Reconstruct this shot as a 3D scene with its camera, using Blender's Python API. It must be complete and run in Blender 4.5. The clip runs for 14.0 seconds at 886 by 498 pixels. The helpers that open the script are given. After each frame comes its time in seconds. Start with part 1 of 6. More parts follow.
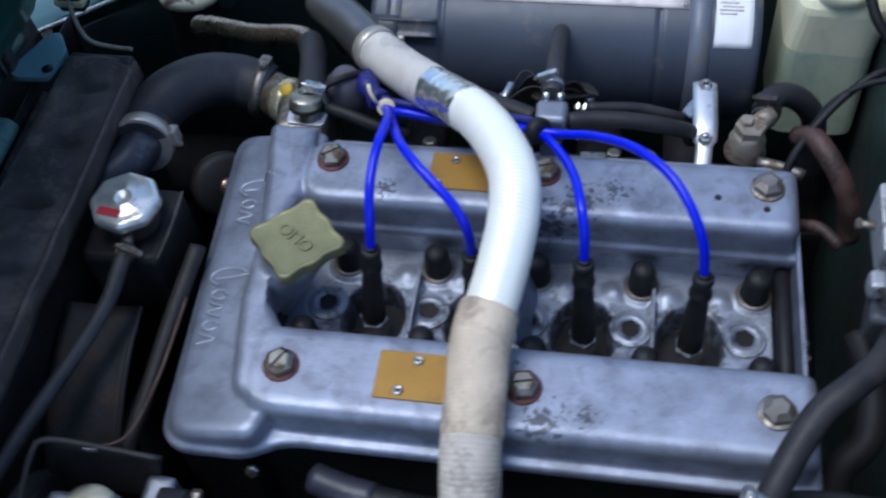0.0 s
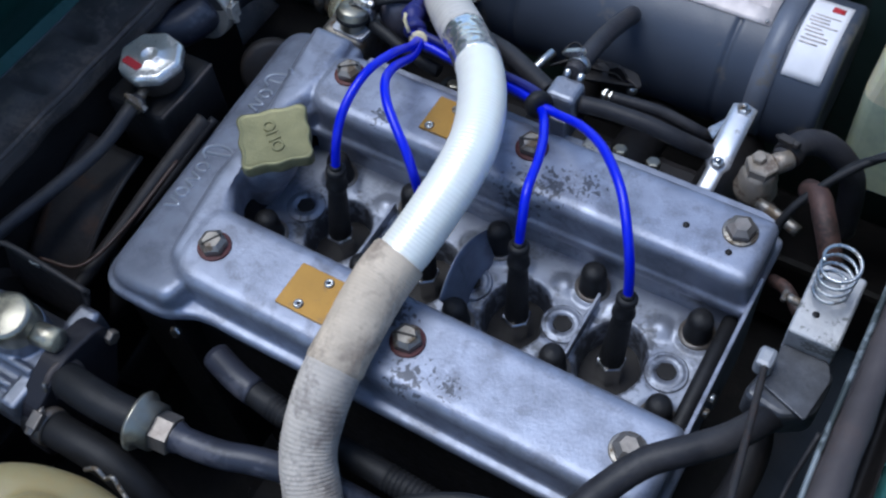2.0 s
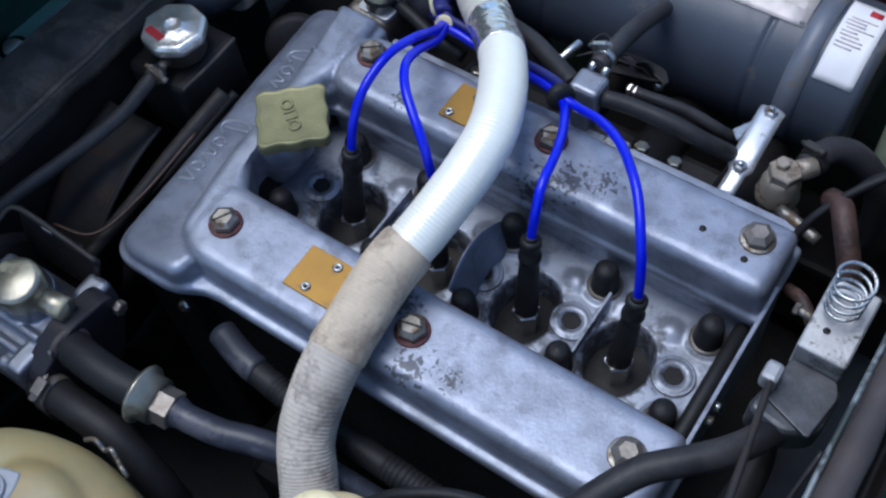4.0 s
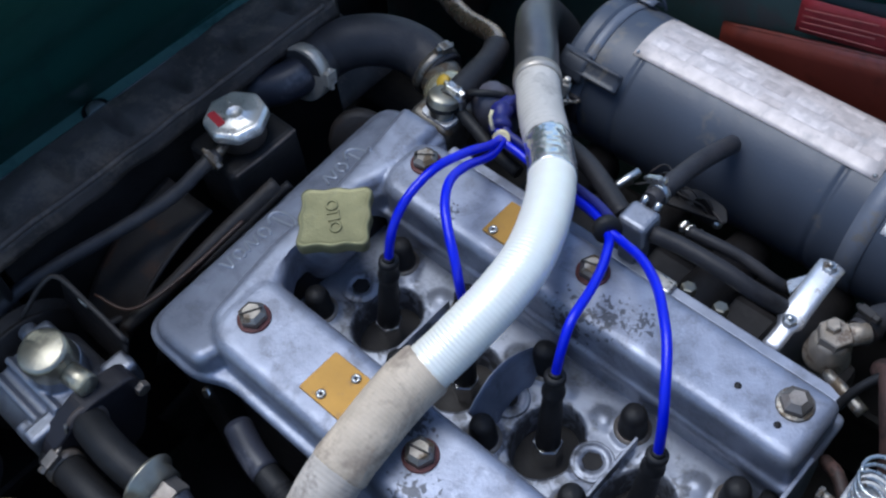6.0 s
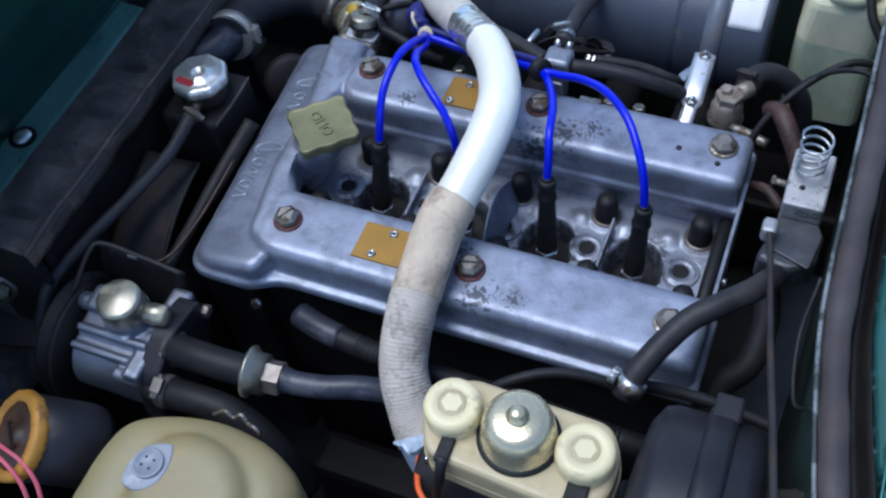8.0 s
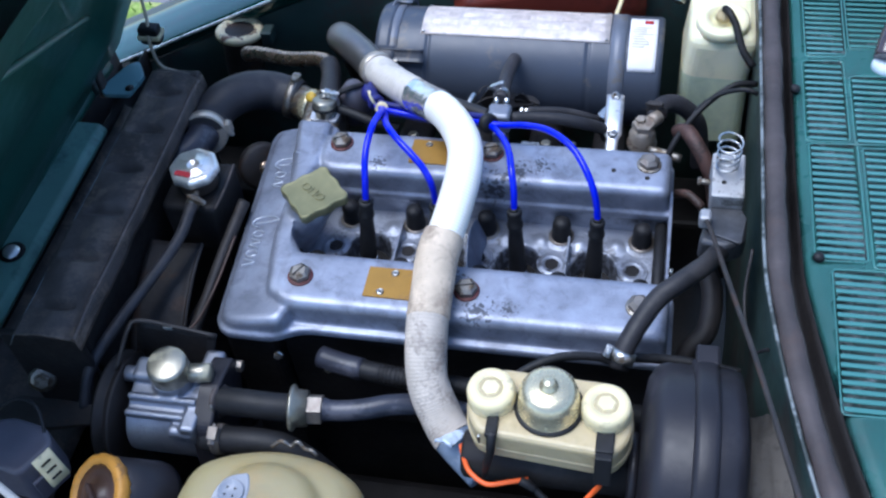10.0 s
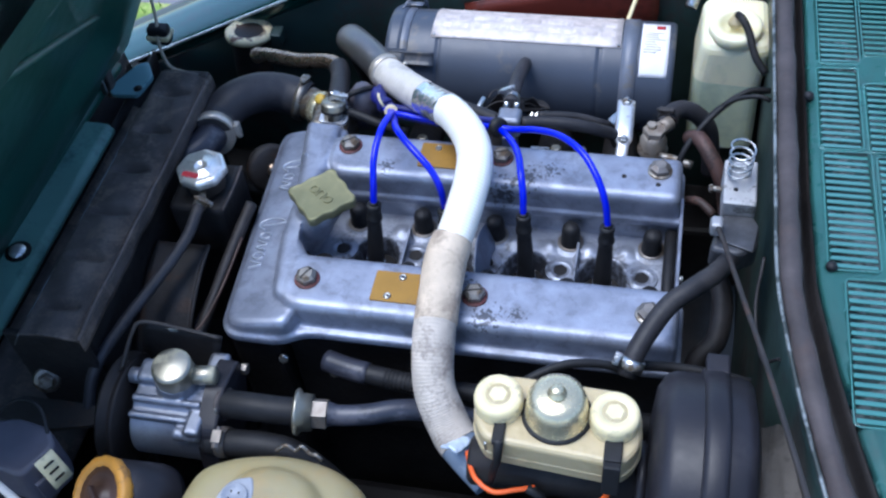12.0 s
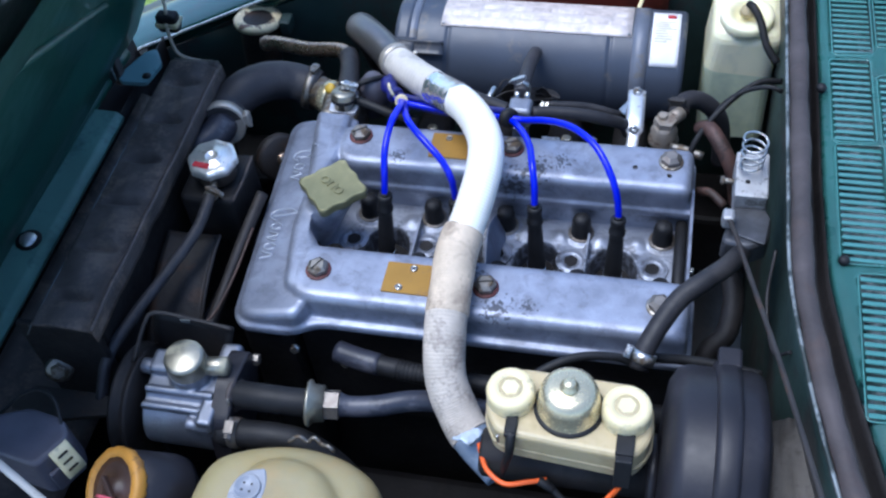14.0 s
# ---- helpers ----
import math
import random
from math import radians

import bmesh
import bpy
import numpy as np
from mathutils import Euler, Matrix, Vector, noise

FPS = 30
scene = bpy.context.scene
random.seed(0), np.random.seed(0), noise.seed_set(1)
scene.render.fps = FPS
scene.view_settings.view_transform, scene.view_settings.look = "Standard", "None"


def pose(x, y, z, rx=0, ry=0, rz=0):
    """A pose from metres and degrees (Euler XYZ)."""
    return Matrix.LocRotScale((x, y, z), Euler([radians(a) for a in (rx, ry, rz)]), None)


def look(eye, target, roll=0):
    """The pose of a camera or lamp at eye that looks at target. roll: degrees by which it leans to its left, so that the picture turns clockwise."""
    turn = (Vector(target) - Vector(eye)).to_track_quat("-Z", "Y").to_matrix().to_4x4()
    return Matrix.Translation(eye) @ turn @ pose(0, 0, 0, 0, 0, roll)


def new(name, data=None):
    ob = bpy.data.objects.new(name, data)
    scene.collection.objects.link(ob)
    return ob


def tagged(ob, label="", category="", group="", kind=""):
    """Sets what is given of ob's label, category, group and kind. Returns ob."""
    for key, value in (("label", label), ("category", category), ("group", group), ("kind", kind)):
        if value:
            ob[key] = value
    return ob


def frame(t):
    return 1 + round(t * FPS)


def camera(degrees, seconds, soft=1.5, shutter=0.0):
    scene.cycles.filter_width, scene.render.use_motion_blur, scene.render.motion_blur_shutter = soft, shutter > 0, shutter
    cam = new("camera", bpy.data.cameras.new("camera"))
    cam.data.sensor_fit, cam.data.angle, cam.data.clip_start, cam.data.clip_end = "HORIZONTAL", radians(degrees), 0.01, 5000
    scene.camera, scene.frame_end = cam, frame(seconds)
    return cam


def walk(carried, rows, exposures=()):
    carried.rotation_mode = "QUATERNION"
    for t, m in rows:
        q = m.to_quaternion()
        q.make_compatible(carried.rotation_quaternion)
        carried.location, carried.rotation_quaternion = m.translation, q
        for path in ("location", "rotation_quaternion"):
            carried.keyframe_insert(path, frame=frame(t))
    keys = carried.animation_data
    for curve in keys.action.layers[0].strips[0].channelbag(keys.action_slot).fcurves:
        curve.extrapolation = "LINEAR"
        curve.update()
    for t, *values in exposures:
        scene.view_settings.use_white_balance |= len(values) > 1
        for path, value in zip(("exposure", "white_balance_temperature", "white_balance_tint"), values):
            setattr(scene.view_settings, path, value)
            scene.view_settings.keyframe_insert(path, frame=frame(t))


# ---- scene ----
cam = camera(46.2, 14.0, soft=2.4, shutter=0.3)
EXPOSURES = [(0.0, 0.55, 5650, 8), (2.2, 0.50, 5650, 8), (4.3, 0.48, 5750, 8), (6.8, 0.50, 5750, 8), (7.6, 0.52, 5600, 8), (9.8, 1.10, 5500, 10), (14.0, 1.10, 5500, 10)]
PATH = [
    (0, (0.259, -0.407, 1.657), (-0.03, 0.734, 0.041), -7.0),
    (0.2, (0.343, -0.384, 1.656), (-0.036, 0.733, 0.042), -8.8),
    (0.5, (0.349, -0.4, 1.655), (0.01, 0.741, 0.048), -7.3),
    (0.7, (0.394, -0.387, 1.661), (-0.034, 0.676, 0.021), -10.0),
    (0.9, (0.396, -0.393, 1.664), (-0.085, 0.652, 0.028), -8.1),
    (1, (0.419, -0.367, 1.665), (-0.08, 0.653, 0.018), -7.6),
    (1.1, (0.446, -0.353, 1.667), (-0.078, 0.64, 0.011), -7.7),
    (1.2, (0.459, -0.34, 1.659), (-0.045, 0.708, 0.032), -3.0),
    (1.3, (0.448, -0.336, 1.664), (-0.043, 0.687, 0.016), -3.4),
    (1.5, (0.471, -0.334, 1.657), (-0.147, 0.579, -0.011), -7.8),
    (1.7, (0.486, -0.318, 1.66), (-0.159, 0.579, -0.007), -7.6),
    (2, (0.499, -0.308, 1.667), (-0.167, 0.561, -0.007), -8.2),
    (2.2, (0.497, -0.317, 1.672), (-0.15, 0.54, -0.015), -7.5),
    (4.3, (0.508, -0.263, 1.664), (-0.211, 0.503, -0.037), -8.2),
    (4.5, (0.532, -0.215, 1.66), (-0.26, 0.498, -0.032), -9.6),
    (4.7, (0.531, -0.214, 1.651), (-0.314, 0.536, 0.0), -8.3),
    (5, (0.532, -0.196, 1.659), (-0.355, 0.529, 0.02), -10.2),
    (5.5, (0.531, -0.198, 1.668), (-0.372, 0.55, 0.047), -9.5),
    (6, (0.519, -0.205, 1.671), (-0.38, 0.562, 0.058), -8.4),
    (6.5, (0.52, -0.212, 1.667), (-0.393, 0.564, 0.066), -8.5),
    (7, (0.529, -0.291, 1.677), (-0.319, 0.571, 0.084), -7.6),
    (7.2, (0.512, -0.374, 1.671), (-0.256, 0.518, 0.055), -10.1),
    (7.4, (0.49, -0.413, 1.697), (-0.211, 0.466, 0.043), -11.4),
    (7.5, (0.486, -0.431, 1.709), (-0.211, 0.458, 0.058), -12.3),
    (7.7, (0.482, -0.472, 1.728), (-0.14, 0.476, 0.08), -10.0),
    (9.8, (0.407, -0.741, 1.876), (0.02, 0.495, 0.352), -8.9),
    (10, (0.397, -0.736, 1.879), (0.045, 0.499, 0.346), -7.3),
    (10.2, (0.402, -0.729, 1.877), (0.018, 0.511, 0.356), -8.1),
    (10.5, (0.4, -0.723, 1.883), (0.061, 0.53, 0.361), -7.0),
    (11, (0.399, -0.733, 1.874), (0.036, 0.52, 0.358), -7.3),
    (11.5, (0.395, -0.729, 1.878), (0.059, 0.527, 0.358), -6.6),
    (12, (0.393, -0.73, 1.871), (0.028, 0.51, 0.344), -7.0),
    (12.5, (0.389, -0.725, 1.874), (0.016, 0.501, 0.339), -7.3),
    (13, (0.387, -0.722, 1.878), (0.016, 0.496, 0.336), -7.3),
    (13.5, (0.388, -0.726, 1.875), (0.03, 0.498, 0.335), -6.8),
    (14, (0.383, -0.723, 1.881), (0.015, 0.487, 0.332), -7.3),
]
walk(cam, [(t, look(eye, target, roll)) for t, eye, target, roll in PATH], EXPOSURES)

# ---- light ----
SUN_EL, SUN_AZ = 74.0, 262.0          # degrees; azimuth from +y clockwise
world = bpy.data.worlds.new("sky")
scene.world = world
world.use_nodes = True
_nt = world.node_tree
_sky = _nt.nodes.new("ShaderNodeTexSky")
_sky.sky_type = "NISHITA"
_sky.sun_disc = False
_sky.sun_elevation = radians(SUN_EL)
_sky.sun_rotation = radians(SUN_AZ)
_bg = _nt.nodes["Background"]
_bg.inputs["Strength"].default_value = 0.125
_nt.links.new(_sky.outputs[0], _bg.inputs[0])
_sun = bpy.data.lights.new("sun", "SUN")
_sun.energy, _sun.angle, _sun.color = 1.6, radians(38), (1.0, 0.96, 0.91)
_sd = Vector((math.sin(radians(SUN_AZ)) * math.cos(radians(SUN_EL)), math.cos(radians(SUN_AZ)) * math.cos(radians(SUN_EL)), math.sin(radians(SUN_EL))))
new("sun", _sun).matrix_world = look(_sd * 20, (0, 0, 0))


# ---- materials ----
def mat(name, base, rough=0.5, metal=0.0, var=0.15, scale=30.0, bump=0.1, bscale=200.0, dirt=None, dirt_amt=0.0, dscale=18.0,
        coat=0.0, trans=0.0, sss=0.0, rvar=0.12, spots=(), spec=0.5, soft=0.1):
    m = bpy.data.materials.new(name)
    m.use_nodes = True
    nt = m.node_tree
    b = nt.nodes["Principled BSDF"]
    tc = nt.nodes.new("ShaderNodeTexCoord")

    def nz(sc, det=4.0, dist=0.0):
        n = nt.nodes.new("ShaderNodeTexNoise")
        n.inputs["Scale"].default_value, n.inputs["Detail"].default_value, n.inputs["Distortion"].default_value = sc, det, dist
        nt.links.new(tc.outputs["Object"], n.inputs["Vector"])
        return n

    n1 = nz(scale)
    ramp = nt.nodes.new("ShaderNodeValToRGB")
    lo = tuple(c * (1 - var) for c in base)
    hi = tuple(min(1, c * (1 + var)) for c in base)
    ramp.color_ramp.elements[0].position, ramp.color_ramp.elements[1].position = 0.3, 0.7
    ramp.color_ramp.elements[0].color, ramp.color_ramp.elements[1].color = (*lo, 1), (*hi, 1)
    nt.links.new(n1.outputs[0], ramp.inputs[0])
    col = ramp.outputs[0]
    n3 = nz(scale * 6, 6.0)
    rr = nt.nodes.new("ShaderNodeMapRange")
    rr.inputs["To Min"].default_value, rr.inputs["To Max"].default_value = max(0.02, rough - rvar), min(1, rough + rvar)
    nt.links.new(n3.outputs[0], rr.inputs["Value"])
    rough_out = rr.outputs[0]
    if dirt:
        n2 = nz(dscale, 8.0, 0.6)
        n4 = nz(dscale * 9, 5.0)
        add = nt.nodes.new("ShaderNodeMath")
        add.operation = "MULTIPLY_ADD"
        add.inputs[1].default_value = 0.35
        nt.links.new(n4.outputs[0], add.inputs[0])
        nt.links.new(n2.outputs[0], add.inputs[2])
        mr = nt.nodes.new("ShaderNodeMapRange")
        t0 = 0.86 - 0.36 * dirt_amt
        mr.inputs["From Min"].default_value, mr.inputs["From Max"].default_value = t0, t0 + soft
        nt.links.new(add.outputs[0], mr.inputs["Value"])
        mix = nt.nodes.new("ShaderNodeMix")
        mix.data_type = "RGBA"
        nt.links.new(mr.outputs[0], mix.inputs[0])
        nt.links.new(col, mix.inputs[6])
        mix.inputs[7].default_value = (*dirt, 1)
        col = mix.outputs[2]
        if metal > 0:
            mm = nt.nodes.new("ShaderNodeMapRange")
            mm.inputs["To Min"].default_value, mm.inputs["To Max"].default_value = metal, metal * 0.25
            nt.links.new(mr.outputs[0], mm.inputs["Value"])
            nt.links.new(mm.outputs[0], b.inputs["Metallic"])
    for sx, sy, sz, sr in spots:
        # ragged blotch: old oil; round the plug wells also their painted shade
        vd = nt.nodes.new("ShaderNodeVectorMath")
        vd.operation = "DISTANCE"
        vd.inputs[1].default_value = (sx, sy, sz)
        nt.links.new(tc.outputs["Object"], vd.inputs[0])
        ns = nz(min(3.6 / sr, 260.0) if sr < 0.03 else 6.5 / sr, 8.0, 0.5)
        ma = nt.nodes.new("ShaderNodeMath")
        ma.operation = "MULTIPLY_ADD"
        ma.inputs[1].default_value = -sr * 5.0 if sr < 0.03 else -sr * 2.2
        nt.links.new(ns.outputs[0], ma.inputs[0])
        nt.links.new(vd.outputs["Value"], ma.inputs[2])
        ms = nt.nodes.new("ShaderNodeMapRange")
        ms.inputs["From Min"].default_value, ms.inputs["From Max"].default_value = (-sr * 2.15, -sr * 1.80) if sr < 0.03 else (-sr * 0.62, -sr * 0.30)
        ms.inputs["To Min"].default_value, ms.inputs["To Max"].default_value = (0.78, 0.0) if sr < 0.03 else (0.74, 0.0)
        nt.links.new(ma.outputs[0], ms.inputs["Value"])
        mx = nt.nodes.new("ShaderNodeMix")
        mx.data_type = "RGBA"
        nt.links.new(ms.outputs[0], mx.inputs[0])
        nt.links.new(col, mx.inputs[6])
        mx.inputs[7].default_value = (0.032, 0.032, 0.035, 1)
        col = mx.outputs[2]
    nt.links.new(col, b.inputs["Base Color"])
    nt.links.new(rough_out, b.inputs["Roughness"])
    if not (dirt and metal > 0):
        b.inputs["Metallic"].default_value = metal
    b.inputs["Specular IOR Level"].default_value = spec
    if coat:
        b.inputs["Coat Weight"].default_value, b.inputs["Coat Roughness"].default_value = coat, 0.06
    if trans:
        b.inputs["Transmission Weight"].default_value = trans
    if sss:
        b.inputs["Subsurface Weight"].default_value = sss
        b.inputs["Subsurface Radius"].default_value = (0.02, 0.018, 0.01)
        b.inputs["Subsurface Scale"].default_value = 0.5
    if bump:
        nb = nz(bscale, 5.0)
        bp = nt.nodes.new("ShaderNodeBump")
        bp.inputs["Strength"].default_value, bp.inputs["Distance"].default_value = bump, 0.002
        nt.links.new(nb.outputs[0], bp.inputs["Height"])
        nt.links.new(bp.outputs[0], b.inputs["Normal"])
    return m


M_CAST = mat("cast_aluminium", (0.275, 0.297, 0.365), 0.46, 0.55, 0.25, 26, 0.16, 380, (0.08, 0.08, 0.095), 0.54, 48, rvar=0.13, soft=0.45,
             spots=((0.243, 0.206, 0.885, 0.020), (0.272, 0.222, 0.885, 0.014), (0.215, 0.190, 0.870, 0.024), (0.226, -0.024, 0.885, 0.020), (0.262, -0.018, 0.885, 0.011), (0.185, 0.020, 0.885, 0.018), (0.055, 0.205, 0.885, 0.012)))
# spots paint the plug wells dark: oil plus the shade of their depth
M_HEAD = mat("oily_cast_aluminium_shaded_wells", (0.29, 0.31, 0.365), 0.44, 0.55, 0.22, 26, 0.12, 300, (0.045, 0.045, 0.047), 0.5, 30, rvar=0.14, soft=0.35,
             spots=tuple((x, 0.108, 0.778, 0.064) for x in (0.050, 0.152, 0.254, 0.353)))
M_SCRIPT = mat("worn_raised_casting", (0.40, 0.42, 0.47), 0.42, 0.6, 0.1, 40, 0.1, 300)
M_STEEL = mat("zinc_plated_steel", (0.56, 0.56, 0.54), 0.3, 1.0, 0.15, 60, 0.12, 500, (0.12, 0.09, 0.06), 0.35, 60)
M_NUT = mat("dull_bolt_steel", (0.27, 0.25, 0.22), 0.46, 0.95, 0.2, 80, 0.2, 500, (0.10, 0.07, 0.04), 0.5, 70)
M_YZINC = mat("yellow_passivated_zinc", (0.34, 0.32, 0.26), 0.38, 0.9, 0.10, 60, 0.1, 400, (0.42, 0.38, 0.26), 0.25, 40)
M_OLIVE = mat("yellow_passivated_cap", (0.215, 0.205, 0.105), 0.48, 0.5, 0.14, 60, 0.2, 400, (0.14, 0.13, 0.075), 0.3, 60, soft=0.3)
M_GOLD = mat("brown_gold_plate", (0.33, 0.18, 0.032), 0.45, 0.5, 0.08, 40, 0.06, 400, (0.24, 0.13, 0.03), 0.25, 90)
M_REDW = mat("red_fibre_washer", (0.090, 0.022, 0.020), 0.6, 0.0, 0.3, 90)
M_RUBBER = mat("black_rubber", (0.020, 0.019, 0.021), 0.52, 0.0, 0.3, 40, 0.2, 300, (0.045, 0.041, 0.040), 0.45, 24, spec=0.35, soft=0.3)
M_RUBBER2 = mat("greyed_rubber", (0.028, 0.027, 0.031), 0.54, 0.0, 0.3, 30, 0.25, 260, (0.060, 0.054, 0.052), 0.5, 20, spec=0.4, soft=0.3)
M_BOOT = mat("plug_boot_rubber", (0.012, 0.012, 0.013), 0.55, 0.0, 0.3, 60, 0.15, 300, spec=0.3)
M_BLUE = mat("blue_silicone", (0.004, 0.010, 0.62), 0.32, 0.0, 0.06, 40, 0.04, 300, rvar=0.05)
M_NAVY = mat("dark_blue_sleeve", (0.012, 0.014, 0.14), 0.5, 0.0, 0.2, 60)
M_CANIS = mat("slate_grey_paint", (0.055, 0.066, 0.090), 0.42, 0.0, 0.12, 12, 0.08, 300, (0.11, 0.105, 0.10), 0.28, 14, spec=0.5)
M_CLIP = mat("dark_grey_clip_paint", (0.045, 0.050, 0.062), 0.42, 0.0, 0.2, 30, 0.12, 300, (0.10, 0.095, 0.09), 0.4, 30)
M_STRAP = mat("grey_strap_paint", (0.135, 0.15, 0.185), 0.4, 0.0, 0.15, 30, 0.1, 300, (0.16, 0.15, 0.14), 0.4, 30)
M_LABEL = mat("aluminium_label", (0.62, 0.55, 0.51), 0.45, 0.1, 0.16, 60, 0.08, 300, (0.42, 0.38, 0.36), 0.4, 50, soft=0.25)
M_LABEL_INK = mat("faded_label_ink", (0.67, 0.60, 0.56), 0.5, 0.1, 0.25, 80)
M_PAPER = mat("white_label_paper", (0.82, 0.80, 0.80), 0.5, 0.0, 0.05, 40)
M_REDINK = mat("red_label_ink", (0.40, 0.022, 0.03), 0.5, 0.0, 0.2, 60)
M_STICKER = mat("faded_red_sticker", (0.25, 0.02, 0.025), 0.5, 0.0, 0.2, 60)
M_STICKBAR = mat("pink_faded_print", (0.36, 0.10, 0.09), 0.5, 0.0, 0.2, 60)
M_GREEN = mat("dark_green_car_paint", (0.002, 0.045, 0.034), 0.16, 0.0, 0.12, 6, 0.02, 300, (0.02, 0.04, 0.034), 0.15, 9, coat=1.0, rvar=0.08)
# car green lightened in colour for the sky the scuttle reflects
M_TEAL = mat("sky_lit_green_paint", (0.058, 0.198, 0.172), 0.30, 0.0, 0.18, 8, 0.06, 200, (0.075, 0.15, 0.135), 0.35, 10, coat=0.8, soft=0.3)
M_RADBLK = mat("satin_black_paint", (0.072, 0.060, 0.055), 0.55, 0.0, 0.35, 20, 0.3, 150, (0.15, 0.115, 0.092), 0.55, 22, soft=0.18, spec=0.3)
M_RADEDGE = mat("bluish_black_paint", (0.060, 0.070, 0.074), 0.5, 0.0, 0.25, 20, 0.2, 150, (0.12, 0.13, 0.13), 0.45, 20, soft=0.2)
M_RUSTY = mat("rusty_black_paint", (0.022, 0.018, 0.016), 0.6, 0.0, 0.4, 25, 0.3, 160, (0.045, 0.024, 0.015), 0.35, 24)
M_RUST = mat("rust_brown_metal", (0.085, 0.045, 0.036), 0.6, 0.2, 0.3, 40, 0.3, 200, (0.03, 0.017, 0.013), 0.5, 30)
# near black for grimy parts; also paints the dark of shaded depths
M_BLACK = mat("grime_and_depth_black", (0.015, 0.0135, 0.0135), 0.55, 0.0, 0.4, 20, 0.3, 120, (0.030, 0.025, 0.022), 0.4, 14, spec=0.25, soft=0.3)
M_SEAL = mat("weathered_brown_rubber", (0.060, 0.050, 0.049), 0.6, 0.0, 0.3, 24, 0.35, 120, (0.072, 0.050, 0.043), 0.36, 14, spec=0.3, soft=0.25)
M_LIP = mat("scuffed_metal_edge", (0.20, 0.22, 0.22), 0.48, 0.4, 0.3, 40, 0.2, 200, (0.035, 0.045, 0.042), 0.6, 25)
M_CREAM = mat("cream_plastic", (0.74, 0.635, 0.37), 0.4, 0.0, 0.07, 18, 0.06, 200, (0.46, 0.40, 0.25), 0.3, 22, sss=0.15)
M_TAN = mat("yellowed_plastic", (0.49, 0.40, 0.23), 0.42, 0.0, 0.10, 16, 0.08, 200, (0.36, 0.28, 0.14), 0.35, 16, sss=0.15, soft=0.3)
M_TANK = mat("translucent_yellowed_plastic", (0.285, 0.24, 0.12), 0.42, 0.0, 0.2, 7, 0.08, 160, (0.34, 0.24, 0.10), 0.55, 11, sss=0.3, soft=0.3)
M_BOTTLE = mat("translucent_white_plastic", (0.90, 0.85, 0.58), 0.38, 0.0, 0.08, 9, 0.08, 160, (0.36, 0.44, 0.30), 0.42, 7, sss=0.3, soft=0.4)
M_FLUID = mat("fluid_behind_plastic", (0.66, 0.72, 0.50), 0.36, 0.0, 0.12, 12, 0.08, 160, (0.38, 0.47, 0.36), 0.5, 9, sss=0.3, soft=0.4)
M_FABRIC = mat("beige_duct_fabric", (0.60, 0.49, 0.36), 0.8, 0.0, 0.20, 26, 0.6, 170, (0.30, 0.235, 0.175), 0.58, 20, soft=0.22)
M_FABRIC2 = mat("greyed_duct_fabric", (0.50, 0.44, 0.37), 0.8, 0.0, 0.18, 26, 0.6, 170, (0.25, 0.21, 0.18), 0.5, 28, soft=0.18)
M_SILVER = mat("aluminium_duct", (1.0, 0.96, 0.84), 0.30, 0.18, 0.03, 60, 0.05, 420, rvar=0.05)
M_FOIL = mat("crumpled_foil_tape", (0.84, 0.84, 0.83), 0.20, 0.9, 0.05, 60, 0.7, 70, rvar=0.08)
M_CHALK = mat("chalky_white_wrap", (0.58, 0.54, 0.48), 0.58, 0.05, 0.10, 30, 0.4, 120, (0.40, 0.37, 0.33), 0.42, 26, soft=0.2)
M_GUN = mat("gunmetal_pipe", (0.20, 0.19, 0.185), 0.36, 0.85, 0.12, 20, 0.08, 300, (0.26, 0.24, 0.22), 0.2, 40, soft=0.35)
M_BRPIPE = mat("browned_steel_pipe", (0.46, 0.33, 0.23), 0.28, 0.9, 0.2, 20, 0.05, 300, (0.16, 0.11, 0.075), 0.25, 14)
M_PUMP = mat("bright_cast_aluminium", (0.275, 0.29, 0.335), 0.46, 0.85, 0.12, 30, 0.25, 380, (0.14, 0.14, 0.155), 0.4, 40, soft=0.4)
M_CHROME = mat("bright_plated_cap", (0.80, 0.79, 0.76), 0.30, 0.8, 0.08, 60, 0.10, 400, (0.45, 0.42, 0.37), 0.35, 60, rvar=0.08)
M_ORANGE = mat("orange_plastic", (0.50, 0.23, 0.03), 0.5, 0.0, 0.15, 50, 0.05, 300, (0.25, 0.12, 0.03), 0.3, 50)
M_BROWN = mat("brown_plastic", (0.06, 0.032, 0.022), 0.4, 0.0, 0.3, 30, 0.05, 300)
M_OWIRE = mat("orange_cable", (0.75, 0.12, 0.02), 0.45, 0.0, 0.1, 60)
M_PWIRE = mat("pink_cable", (0.65, 0.12, 0.16), 0.45, 0.0, 0.1, 60)
M_CORD = mat("beige_cord", (0.50, 0.42, 0.30), 0.8, 0.0, 0.15, 90)
M_BKPLAS = mat("grey_black_plastic", (0.085, 0.080, 0.098), 0.45, 0.0, 0.15, 30, 0.08, 300)
M_FELT = mat("worn_grey_lining", (0.11, 0.10, 0.09), 0.85, 0.0, 0.25, 16, 0.4, 120, (0.05, 0.045, 0.04), 0.5, 10)
M_REDP = mat("dull_red_sheet", (0.16, 0.030, 0.018), 0.42, 0.0, 0.22, 7, 0.05, 200, (0.10, 0.02, 0.012), 0.45, 8, coat=0.4)
M_GROUND = mat("grey_asphalt", (0.20, 0.195, 0.21), 0.9, 0.0, 0.12, 3, 0.5, 60, (0.16, 0.157, 0.165), 0.5, 12, soft=0.4)
